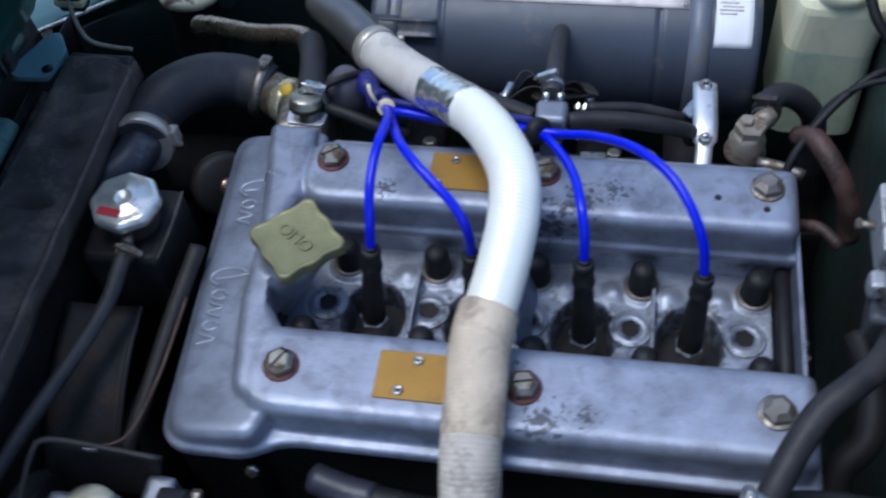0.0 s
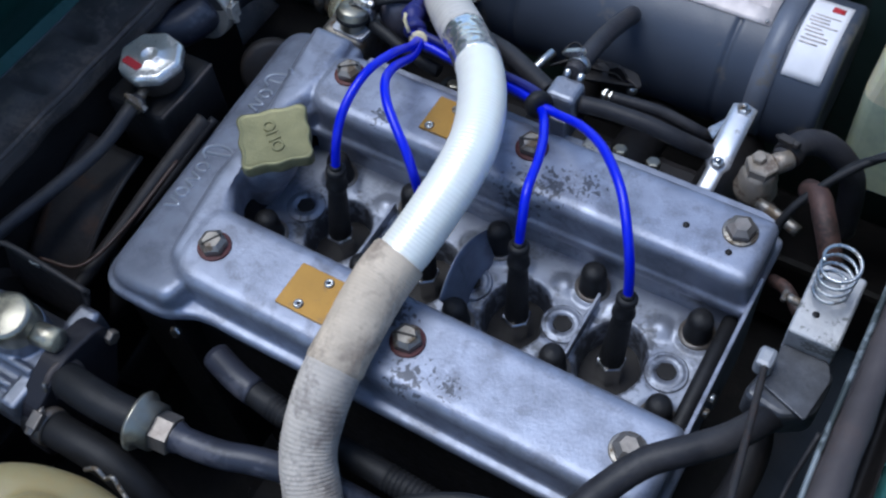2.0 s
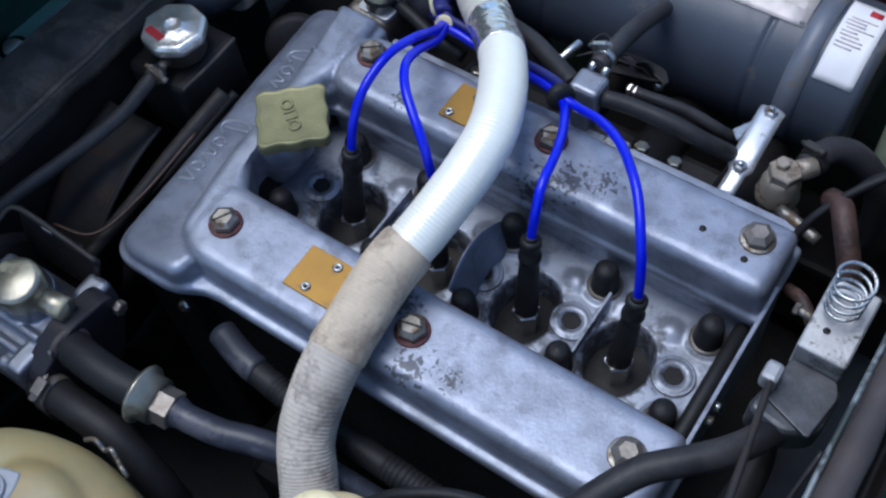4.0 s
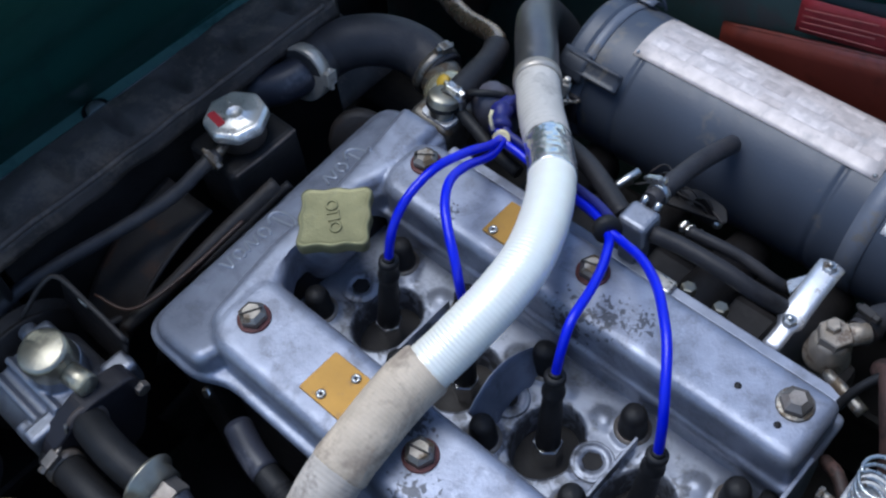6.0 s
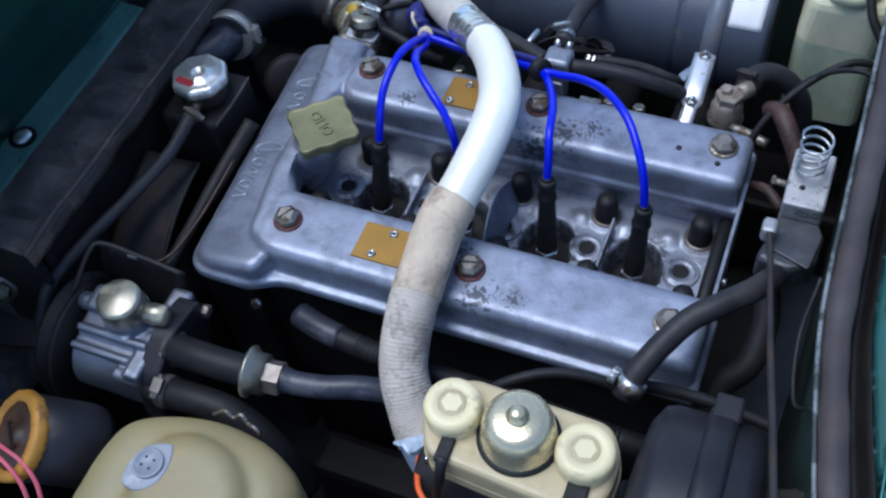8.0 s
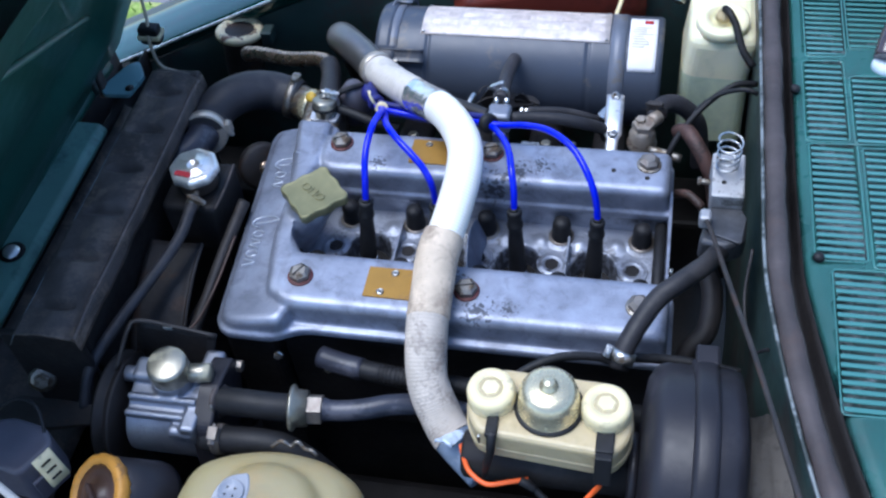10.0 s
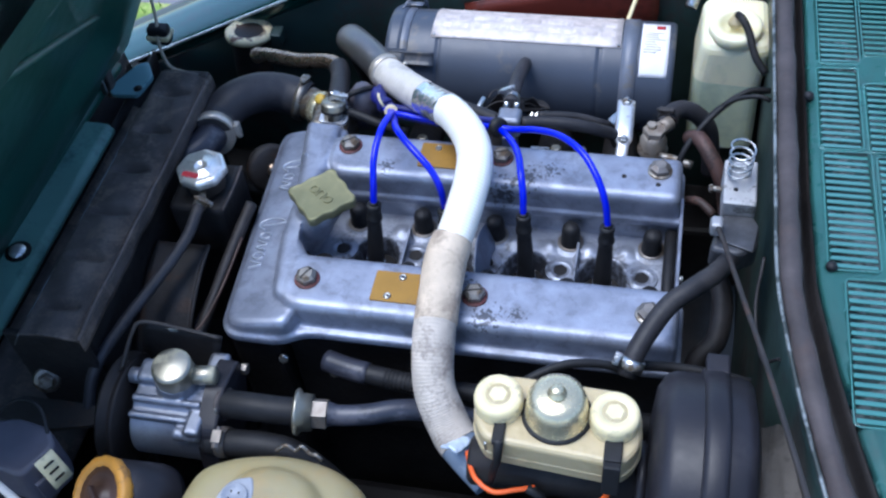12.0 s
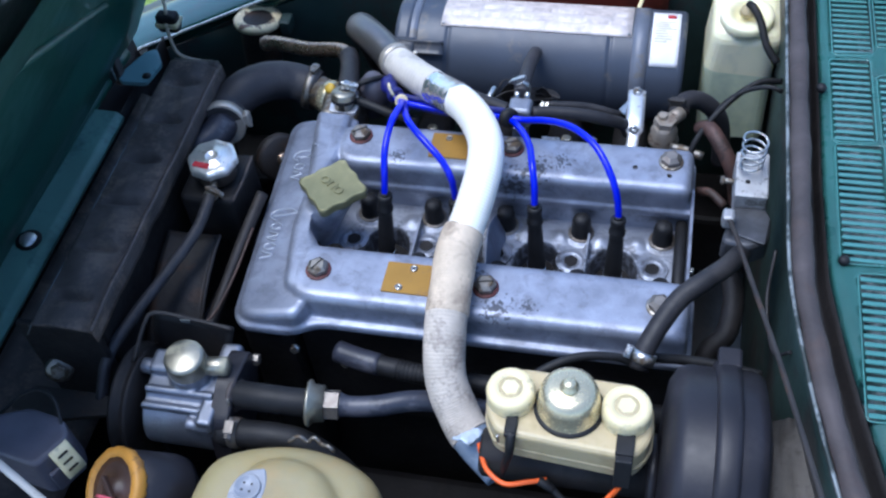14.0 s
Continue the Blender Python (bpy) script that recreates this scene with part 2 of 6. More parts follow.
M_PLENUM = mat("dusty_plenum_floor", (0.040, 0.075, 0.076), 0.5, 0.0, 0.3, 14, 0.1, 120, (0.26, 0.32, 0.34), 0.52, 16, soft=0.15)
M_STRAP_BLUE = mat("pale_blue_plastic", (0.20, 0.245, 0.31), 0.5, 0.0, 0.2, 30, 0.3, 160, (0.28, 0.32, 0.38), 0.4, 30)
M_TAB = mat("worn_pale_blue_plastic", (0.55, 0.62, 0.70), 0.45, 0.0, 0.15, 40, 0.4, 120, (0.28, 0.33, 0.40), 0.45, 60, soft=0.15)
M_CANIS_HOSE = mat("blue_grey_hose", (0.026, 0.028, 0.040), 0.42, 0.0, 0.2, 30, 0.12, 260, (0.07, 0.07, 0.085), 0.35, 20)
M_GREYCAP = mat("blue_grey_plastic", (0.25, 0.265, 0.30), 0.42, 0.0, 0.15, 40, 0.2, 200, (0.36, 0.37, 0.40), 0.3, 60)
M_PALE = mat("pale_teal_paint", (0.19, 0.36, 0.38), 0.4, 0.0, 0.1, 10, 0.05, 200, (0.05, 0.12, 0.13), 0.3, 12, coat=0.3)
# oily dark metal; its colour also carries shade under the cap and in wells
M_OIL = mat("oily_and_shaded_dark_metal", (0.09, 0.092, 0.10), 0.42, 0.6, 0.4, 40, 0.15, 200, (0.03, 0.03, 0.032), 0.6, 50, soft=0.4)
M_SERVO = mat("satin_black_drum", (0.019, 0.018, 0.022), 0.40, 0.0, 0.2, 20, 0.08, 200, (0.040, 0.037, 0.040), 0.3, 16, spec=0.3, soft=0.3)
M_BULK = mat("dark_green_inner_paint", (0.036, 0.064, 0.056), 0.5, 0.0, 0.3, 10, 0.1, 160, (0.050, 0.050, 0.046), 0.5, 8)
M_YELLOW = mat("yellow_paint_mark", (0.62, 0.40, 0.04), 0.5, 0.0, 0.2, 60)
M_ZINCW = mat("pale_zinc_plate", (0.68, 0.69, 0.72), 0.42, 0.8, 0.10, 50, 0.15, 400, (0.35, 0.34, 0.33), 0.3, 50)
M_PLUG = mat("bright_plug_plate", (0.86, 0.86, 0.86), 0.24, 1.0, 0.05, 60, 0.05, 400, rvar=0.06)
M_PALEBOSS = mat("pale_grey_plastic", (0.55, 0.62, 0.66), 0.4, 0.0, 0.1, 40)
M_WIPER = mat("glossy_brown_black", (0.040, 0.028, 0.030), 0.22, 0.0, 0.2, 40, 0.05, 200, coat=0.5)
M_GRASS = mat("added_bright_grass", (0.20, 0.30, 0.05), 0.8, 0.0, 0.5, 30, 0.8, 60, (0.40, 0.42, 0.14), 0.5, 12)
M_SENDER = mat("corroded_grey_brass", (0.34, 0.29, 0.23), 0.5, 0.6, 0.2, 60, 0.3, 300, (0.14, 0.10, 0.07), 0.4, 50)
M_BOXMETAL = mat("dull_grey_box_metal", (0.38, 0.38, 0.385), 0.5, 0.6, 0.15, 40, 0.2, 300, (0.12, 0.12, 0.11), 0.35, 40)
M_RIM = mat("browned_cream_enamel", (0.98, 0.76, 0.46), 0.45, 0.0, 0.2, 40, 0.15, 300, (0.16, 0.085, 0.055), 0.45, 40)
M_DOME = mat("pale_gold_plate", (0.62, 0.55, 0.36), 0.25, 0.7, 0.10, 40, 0.1, 300, (0.45, 0.40, 0.27), 0.12, 24, soft=0.4)
M_GLINT = mat("painted_glint_edge", (0.72, 0.76, 0.76), 0.28, 0.5, 0.12, 40, 0.1, 300, (0.10, 0.16, 0.15), 0.25, 30)
M_CLAMP = mat("tarnished_beige_band", (0.52, 0.47, 0.40), 0.42, 0.6, 0.2, 50, 0.15, 300, (0.26, 0.21, 0.16), 0.4, 50, soft=0.2)
# green of the front strip, with its lit look put into the colour
M_STRIP = mat("lit_strip_green", (0.17, 0.33, 0.28), 0.42, 0.0, 0.15, 10, 0.05, 200, (0.03, 0.10, 0.095), 0.4, 12, soft=0.3)
M_BOLTR = mat("browned_bolt_steel", (0.24, 0.215, 0.19), 0.45, 0.75, 0.2, 60, 0.2, 400, (0.14, 0.10, 0.075), 0.45, 50, soft=0.3)
M_BONNET = mat("dull_green_underside", (0.024, 0.094, 0.070), 0.42, 0.0, 0.15, 6, 0.03, 200, (0.016, 0.040, 0.034), 0.3, 9, coat=0.2, soft=0.3)
M_LABEL_TAN = mat("browned_label_print", (0.55, 0.48, 0.44), 0.5, 0.1, 0.25, 80)


# ---- building helpers ----
def smooth(bm):
    for f in bm.faces:
        f.smooth = True
    return bm


def obj(name, bm, material, parent=None):
    me = bpy.data.meshes.new(name)
    bm.normal_update()
    bm.to_mesh(me)
    bm.free()
    me.materials.append(material)
    ob = new(name, me)
    if parent is not None:
        ob.parent = parent
        if parent.type == "EMPTY":
            ob.matrix_parent_inverse = Matrix.Translation(-parent.location)
    return ob


def part(name, bm, material, parent, label=""):
    ob = obj(name, bm, material, parent)
    return tagged(ob, label) if label else ob


def thing(name, at=(0, 0, 0), label="", category="", group="", kind=""):
    ob = new(name)
    ob.location = at
    ob.empty_display_size = 0.02
    return tagged(ob, label, category, group, kind)


def basis(axis):
    a = Vector(axis).normalized()
    u = a.orthogonal().normalized() if abs(a.z) > 0.99 else Vector((0, 0, 1)).cross(a).normalized()
    return u, a.cross(u), a


def box(x0, x1, y0, y1, z0, z1, bev=0.0, seg=2, bm=None, m=None):
    out = bm or bmesh.new()
    t = bmesh.new()
    bmesh.ops.create_cube(t, size=1.0)
    for v in t.verts:
        v.co = Vector(((x0 + x1) / 2 + v.co.x * (x1 - x0), (y0 + y1) / 2 + v.co.y * (y1 - y0), (z0 + z1) / 2 + v.co.z * (z1 - z0)))
    if bev:
        bmesh.ops.bevel(t, geom=t.edges[:], offset=bev, segments=seg, affect="EDGES", profile=0.5)
    return join(out, t, m)


def join(bm, other, m=None):
    if m is not None:
        other.transform(m)
    me = bpy.data.meshes.new("tmp")
    other.to_mesh(me)
    other.free()
    bm.from_mesh(me)
    bpy.data.meshes.remove(me)
    return bm


def lathe(profile, at=(0, 0, 0), axis=(0, 0, 1), seg=28, bm=None, wave=None, spin=0.0):
    """Turn (radius, height) pairs round an axis; wave(angle) scales the radius."""
    out = bm or bmesh.new()
    u, v, a = basis(axis)
    c = Vector(at)
    rings = []
    for r, h in profile:
        ring = []
        for i in range(seg):
            an = 2 * math.pi * i / seg + spin
            k = r * (wave(an) if wave else 1.0)
            ring.append(out.verts.new(c + a * h + (u * math.cos(an) + v * math.sin(an)) * k))
        rings.append(ring)
    for p, q in zip(rings, rings[1:]):
        for i in range(seg):
            f = out.faces.new((p[i], p[(i + 1) % seg], q[(i + 1) % seg], q[i]))
            f.smooth = True
    if profile[0][0] > 1e-5:
        out.faces.new(rings[0][::-1])
    if profile[-1][0] > 1e-5:
        out.faces.new(rings[-1])
    return out


def rod(p0, p1, r, seg=16, bev=0.0008, bm=None, r1=None, spin=0.0):
    p0, p1 = Vector(p0), Vector(p1)
    length = (p1 - p0).length
    r1 = r if r1 is None else r1
    return lathe([(0.0, 0), (max(r - bev, 1e-4), 0), (r, bev), (r1, length - bev), (max(r1 - bev, 1e-4), length), (0.0, length)], p0, p1 - p0, seg, bm, spin=spin)


def hexed(p, axis, flat, h, bm=None, bev=0.001, spin=0.3):
    """A hexagonal head of that width across its flats."""
    r = flat / math.sqrt(3)
    out = bm or bmesh.new()
    t = lathe([(0.0, 0), (r, 0), (r, h - bev), (r - bev * 1.4, h), (0.0, h)], p, axis, 6, spin=spin)
    for f in t.faces:
        f.smooth = False
    return join(out, t)


def curve_points(pts, step=0.005, closed=False):
    P = [Vector(p) for p in pts]
    n = len(P)
    dense = []
    for i in range(n if closed else n - 1):
        p1, p2 = P[i], P[(i + 1) % n]
        p0 = P[i - 1] if (i > 0 or closed) else p1 * 2 - p2
        p3 = P[(i + 2) % n] if (i + 2 < n or closed) else p2 * 2 - p1
        for k in range(24):
            t = k / 24
            dense.append(0.5 * ((2 * p1) + (p2 - p0) * t + (2 * p0 - 5 * p1 + 4 * p2 - p3) * t * t + (3 * p1 - p0 - 3 * p2 + p3) * t ** 3))
    if not closed:
        dense.append(P[-1])
    s = [0.0]
    for a, b in zip(dense, dense[1:]):
        s.append(s[-1] + (b - a).length)
    count = max(2, int(s[-1] / step))
    out, j = [], 0
    for i in range(count + 1):
        d = s[-1] * i / count
        while j < len(s) - 2 and s[j + 1] < d:
            j += 1
        w = (d - s[j]) / max(1e-9, s[j + 1] - s[j])
        out.append(dense[j].lerp(dense[j + 1], min(1, max(0, w))))
    return out


def tube(pts, r, seg=16, step=0.006, bm=None, curve=True, ends=True, wave=None):
    """Sweep a ring along a smooth line; r is a number or a function of the distance and the whole length."""
    out = bm or bmesh.new()
    P = curve_points(pts, step) if curve else [Vector(p) for p in pts]
    total = sum((b - a).length for a, b in zip(P, P[1:]))
    u = None
    rings, dist = [], 0.0
    for i, p in enumerate(P):
        d = (P[min(i + 1, len(P) - 1)] - P[max(i - 1, 0)]).normalized()
        if u is None:
            u = basis(d)[0]
        u = (u - d * u.dot(d)).normalized()
        v = d.cross(u)
        if i:
            dist += (p - P[i - 1]).length
        k = r(dist, total) if callable(r) else r
        ring = []
        for j in range(seg):
            an = 2 * math.pi * j / seg
            kk = k * (wave(an, dist) if wave else 1.0)
            ring.append(out.verts.new(p + (u * math.cos(an) + v * math.sin(an)) * kk))
        rings.append(ring)
    for p, q in zip(rings, rings[1:]):
        for i in range(seg):
            f = out.faces.new((p[i], p[(i + 1) % seg], q[(i + 1) % seg], q[i]))
            f.smooth = True
    if ends:
        out.faces.new(rings[0][::-1])
        out.faces.new(rings[-1])
    return out


def prism(outline, z0, z1, bev=0.0, seg=3, bm=None, m=None, bottom=False):
    """An upright block over a flat outline, its top edge rounded."""
    out = bm or bmesh.new()
    t = bmesh.new()
    lo = [t.verts.new((x, y, z0)) for x, y in outline]
    hi = [t.verts.new((x, y, z1)) for x, y in outline]
    n = len(outline)
    t.faces.new(lo[::-1])
    top = t.faces.new(hi)
    for i in range(n):
        t.faces.new((lo[i], lo[(i + 1) % n], hi[(i + 1) % n], hi[i]))
    bmesh.ops.recalc_face_normals(t, faces=t.faces[:])
    if bev:
        edges = list(top.edges)
        if bottom:
            edges = [e for e in t.edges if abs(e.verts[0].co.z - e.verts[1].co.z) < 1e-6]
        bmesh.ops.bevel(t, geom=edges, offset=bev, segments=seg, affect="EDGES", profile=0.5)
    return join(out, t, m)


def rounded(pts, r, n=5):
    """Round the corners of an outline."""
    out = []
    k = len(pts)
    for i in range(k):
        p0, p, p1 = Vector(pts[i - 1]), Vector(pts[i]), Vector(pts[(i + 1) % k])
        rr = r[i] if isinstance(r, (list, tuple)) else r
        a, b = (p0 - p), (p1 - p)
        d = min(rr, a.length * 0.49, b.length * 0.49)
        a, b = p + a.normalized() * d, p + b.normalized() * d
        for j in range(n + 1):
            t = j / n
            out.append(tuple(a.lerp(p, t).lerp(p.lerp(b, t), t)))
    return out


def rect(x0, x1, y0, y1, r=0.004, n=4):
    return rounded([(x0, y0), (x1, y0), (x1, y1), (x0, y1)], r, n)


def grid(nx, ny, fn, bm=None, thick=0.0):
    """A sheet of nx by ny cells whose corners fn(u, v) gives, u and v from 0 to 1."""
    out = bm or bmesh.new()
    vs = [[out.verts.new(fn(i / nx, j / ny)) for j in range(ny + 1)] for i in range(nx + 1)]
    for i in range(nx):
        for j in range(ny):
            f = out.faces.new((vs[i][j], vs[i + 1][j], vs[i + 1][j + 1], vs[i][j + 1]))
            f.smooth = True
    if thick:
        bmesh.ops.recalc_face_normals(out, faces=out.faces[:])
        bmesh.ops.solidify(out, geom=out.faces[:], thickness=thick)
    return out


def melt(ob, voxel, rounds=6):
    """Fuse the solids of a casting into one skin with soft fillets."""
    a = ob.modifiers.new("fuse", "REMESH")
    a.mode, a.voxel_size, a.use_smooth_shade = "VOXEL", voxel, True
    if rounds:
        b = ob.modifiers.new("fillet", "SMOOTH")
        b.factor, b.iterations = 0.5, rounds
    return ob


def worm_clamp(parent, at, axis, r, side=(0, 0, 1), width=0.011, material=None, name="hose_clamp"):
    """A worm-drive band with its screw housing, a part of a hose."""
    material = material or M_STEEL
    a = Vector(axis).normalized()
    c = Vector(at)
    s = Vector(side)
    s = (s - a * s.dot(a)).normalized()
    t = a.cross(s)
    bm = lathe([(r, -width / 2), (r + 0.0012, -width / 2), (r + 0.0016, 0), (r + 0.0012, width / 2), (r, width / 2)], c, a, 32)
    clamp = part(name, bm, material, parent)
    m = Matrix((t.to_4d(), a.to_4d(), s.to_4d(), (0, 0, 0, 1))).transposed()
    m.translation = c + s * (r + 0.004)
    for k in range(3):
        m[3][k] = 0.0
    hb = box(-0.009, 0.007, -width * 0.5, width * 0.5, -0.003, 0.0045, 0.0012, 2)
    hb.transform(m)
    part("screw_housing", hb, material, clamp)
    sb = hexed(m @ Vector((0.007, 0, 0.001)), t, 0.007, 0.006)
    rod(m @ Vector((-0.013, 0, 0.001)), m @ Vector((0.008, 0, 0.001)), 0.0024, 10, bm=sb)
    part("screw", sb, material, clamp)
    return clamp


# ---- the car round the engine bay ----
def lip_x(y):
    """The line of the bulkhead's rear lip, which swings back towards the near wing."""
    d = max(0.0, -0.03 - y)
    return 0.535 + 0.10 * d + 0.26 * d * d


def gap_y(y):
    """How far the scuttle panel stands back from the lip."""
    return 0.037 + 0.03 * max(0.0, 0.10 - y)


def wing_z(x):
    return 0.684 + 0.48 * (x + 0.484) - (0.20 * (x + 0.16) if x > -0.16 else 0.0)


def build_ground():
    bm = grid(24, 24, lambda u, v: (-60 + 120 * u, -60 + 120 * v, 0.0))
    tagged(obj("ground", bm, M_GROUND), "grey worn asphalt ground beside the car", "ground", kind="structure")


def build_grass_strip():
    # strip of grass added for the bright reflection seen along the wing
    rnd = random.Random(11)
    bm = grid(200, 10, lambda u, v: (-14.0 + 24.0 * u, 1.02 + 0.62 * v + 0.03 * noise.noise((u * 160, 0, 0)), 0.004 + 0.02 * math.sin(v * math.pi) + 0.008 * noise.noise((u * 320, v * 9, 2))))
    for _ in range(5200):
        x, y = rnd.uniform(-3.0, 0.9), rnd.uniform(1.03, 1.62)
        h, a, lean = rnd.uniform(0.015, 0.04), rnd.uniform(0, 6.28), rnd.uniform(0.0, 0.05)
        dx, dy = 0.004 * math.cos(a), 0.004 * math.sin(a)
        bm.faces.new([bm.verts.new((x - dx, y - dy, 0.01)), bm.verts.new((x + dx, y + dy, 0.01)), bm.verts.new((x + lean * math.cos(a + 1.5), y + lean * math.sin(a + 1.5), h))])
    tagged(obj("grass_verge", bm, M_GRASS), "added yellow green grass strip standing in for a reflection on the wing", "grass", kind="stuff")


def build_far_wing():
    def skin(u, v):
        x = -0.85 + 1.75 * u
        prof = [(0.664, -0.03), (0.664, 0.0), (0.672, 0.006), (0.70, 0.016), (0.735, 0.024), (0.775, 0.022), (0.82, -0.008), (0.855, -0.07), (0.87, -0.25), (0.87, -0.55)]
        k = v * (len(prof) - 1)
        i = min(int(k), len(prof) - 2)
        w = k - i
        y = prof[i][0] * (1 - w) + prof[i + 1][0] * w
        dz = prof[i][1] * (1 - w) + prof[i + 1][1] * w
        return (x, y, wing_z(x) + dz)
    wing = thing("front_wing", (0, 0.7, 0.3), "glossy dark green car front wing beyond the engine", "car wing", kind="structure")
    part("skin", grid(60, 27, skin, thick=0.0012), M_GREEN, wing)
    part("inner_wall", grid(30, 6, lambda u, v: (-0.85 + 1.6 * u, 0.668 + 0.002 * math.sin(u * 30), 0.25 + v * (wing_z(-0.85 + 1.6 * u) - 0.256)), thick=0.002), M_BULK, wing)
    bm = grid(40, 3, lambda u, v: (-0.85 + 1.6 * u, 0.652 + 0.012 * v, wing_z(-0.85 + 1.6 * u) - 0.002 + 0.002 * v), thick=0.0015)
    part("flange", bm, M_GREEN, wing)
    # sun glint on the flange, painted as a pale line
    part("flange_bead", tube([(x, 0.6535, wing_z(x) + 0.001) for x in [-0.85 + 0.05 * i for i in range(17)]], 0.0030, 8, 0.03), M_GLINT, wing, "pale line painted as the sun glint on the edge")


def build_red_panel():
    def f(u, v):
        x = 0.075 + 0.315 * u
        top = 0.812 + 0.29 * (x - 0.075)
        return (x, 0.655 - 0.004 * math.sin(v * 3), 0.66 + v * (top - 0.66))
    rp = thing("red_panel", (0.23, 0.66, 0.66), "dull red panel on the green inner wing", "panel")
    part("sheet", grid(14, 8, f, thick=0.003), M_REDP, rp)
    part("folded_edge", tube([f(0, 1), f(0.5, 1), f(1, 1)], 0.003, 8, 0.02), M_REDP, rp)
    st = thing("warning_sticker", (0.21, 0.66, 0.86), "small red warning sticker with unreadable print", "sticker")
    part("backing", grid(6, 4, lambda u, v: (0.162 + 0.11 * u, 0.654, 0.851 + 0.022 * u + 0.046 * v), thick=0.0015), M_STICKER, st)
    for k in range(4):
        z = 0.857 + 0.009 * k
        part("print_bar", grid(5, 1, lambda u, v: (0.168 + (0.094 - 0.012 * (k % 2)) * u, 0.6515, z + 0.021 * u + 0.0018 * v), thick=0.0008), M_STICKBAR, st)


def build_bonnet():
    """The open bonnet, leaning forward from its hinges behind the grille."""
    bn = thing("bonnet", (-0.6, 0.2, 0.72), "open dark green bonnet, its pressed underside showing", "car bonnet", kind="structure")
    d = Vector((0.57, 0, 1.0)).normalized()
    n = Vector((1.0, 0, -0.57)).normalized()
    o = Vector((-0.558, 0, 0.700))

    def at(s, y, h):
        return o + d * s + n * h + Vector((0, y, 0))

    def sheet(u, v):
        s, y = 0.62 * u, -0.35 + 0.98 * v
        h = 0.0
        edge = min(y + 0.35, 0.63 - y, s, 0.62 - s)
        h -= 0.03 * min(1.0, max(0.0, (edge - 0.09) / 0.05))
        return at(s, y, h)
    part("inner_skin", grid(44, 50, sheet), M_BONNET, bn)
    part("outer_skin", grid(20, 24, lambda u, v: at(u * 0.62, -0.37 + 1.02 * v, -0.05 - 0.03 * math.sin(math.pi * v) * math.sin(math.pi * u))), M_BONNET, bn)
    for y in (-0.36, 0.64):
        part("edge_fold", tube([at(0, y, -0.02), at(0.3, y, -0.03), at(0.62, y, -0.02)], 0.012, 10, 0.05), M_BONNET, bn)
    part("diagonal_rib", tube([at(0.20, 0.47, -0.030), at(0.24, 0.416, -0.028), at(0.47, 0.06, -0.024), at(0.6, -0.14, -0.026)], 0.006, 12, 0.03), M_BONNET, bn)
    part("lower_fold", tube([at(0.0, -0.35, -0.018), at(0.0, 0.1, -0.012), at(0.0, 0.57, 0.0)], 0.012, 12, 0.03), M_BONNET, bn)


def build_front_panel():
    fp = thing("front_panel", (-0.55, 0.1, 0.6), "teal green front cross panel ahead of the radiator", "car panel", kind="structure")
    bm = prism(rounded([(-0.576, 0.675), (-0.507, 0.675), (-0.500, 0.690), (-0.510, 0.702), (-0.566, 0.704), (-0.578, 0.69)], 0.005), -0.55, 0.42, 0.0)
    bm.transform(Matrix(((1, 0, 0, 0), (0, 0, 1, 0), (0, 1, 0, 0), (0, 0, 0, 1))))
    bmesh.ops.recalc_face_normals(bm, faces=bm.faces[:])
    part("cross_member", bm, M_STRIP, fp)
    # dark sheet added under the strip; closes the gap to the bright ground
    part("apron", grid(4, 20, lambda u, v: (-0.59 + 0.07 * u, -0.55 + 1.2 * v, 0.676 - 0.30 * math.sin(u * 3.14159)), thick=0.002), M_BLACK, fp)
    # sloping valance between the cross member and the radiator
    part("valance", grid(10, 20, lambda u, v: (-0.505 + 0.150 * u, -0.5 + 1.0 * v, 0.672 - 0.07 * u), thick=0.002), M_RADBLK, fp)
    # hole in the panel, made as a bright dome for the ground showing through
    st = thing("bonnet_stop", (-0.553, 0.14, 0.705), "hole in the front panel, drawn as a bright dome for the ground showing through", "stud")
    part("collar", lathe([(0.013, 0.0), (0.020, 0.0), (0.0205, 0.0015), (0.0145, 0.0025)], (-0.535, 0.130, 0.7025), (0.05, 0, 1), 24), M_BOOT, st, "black ring drawn as the rim of the hole")
    part("stud", lathe([(0.0, -0.004), (0.014, -0.004), (0.014, 0.002), (0.012, 0.005), (0.006, 0.007), (0.0, 0.0075)], (-0.535, 0.130, 0.703), (0.35, 0, 0.93), 24), M_CHROME, st)


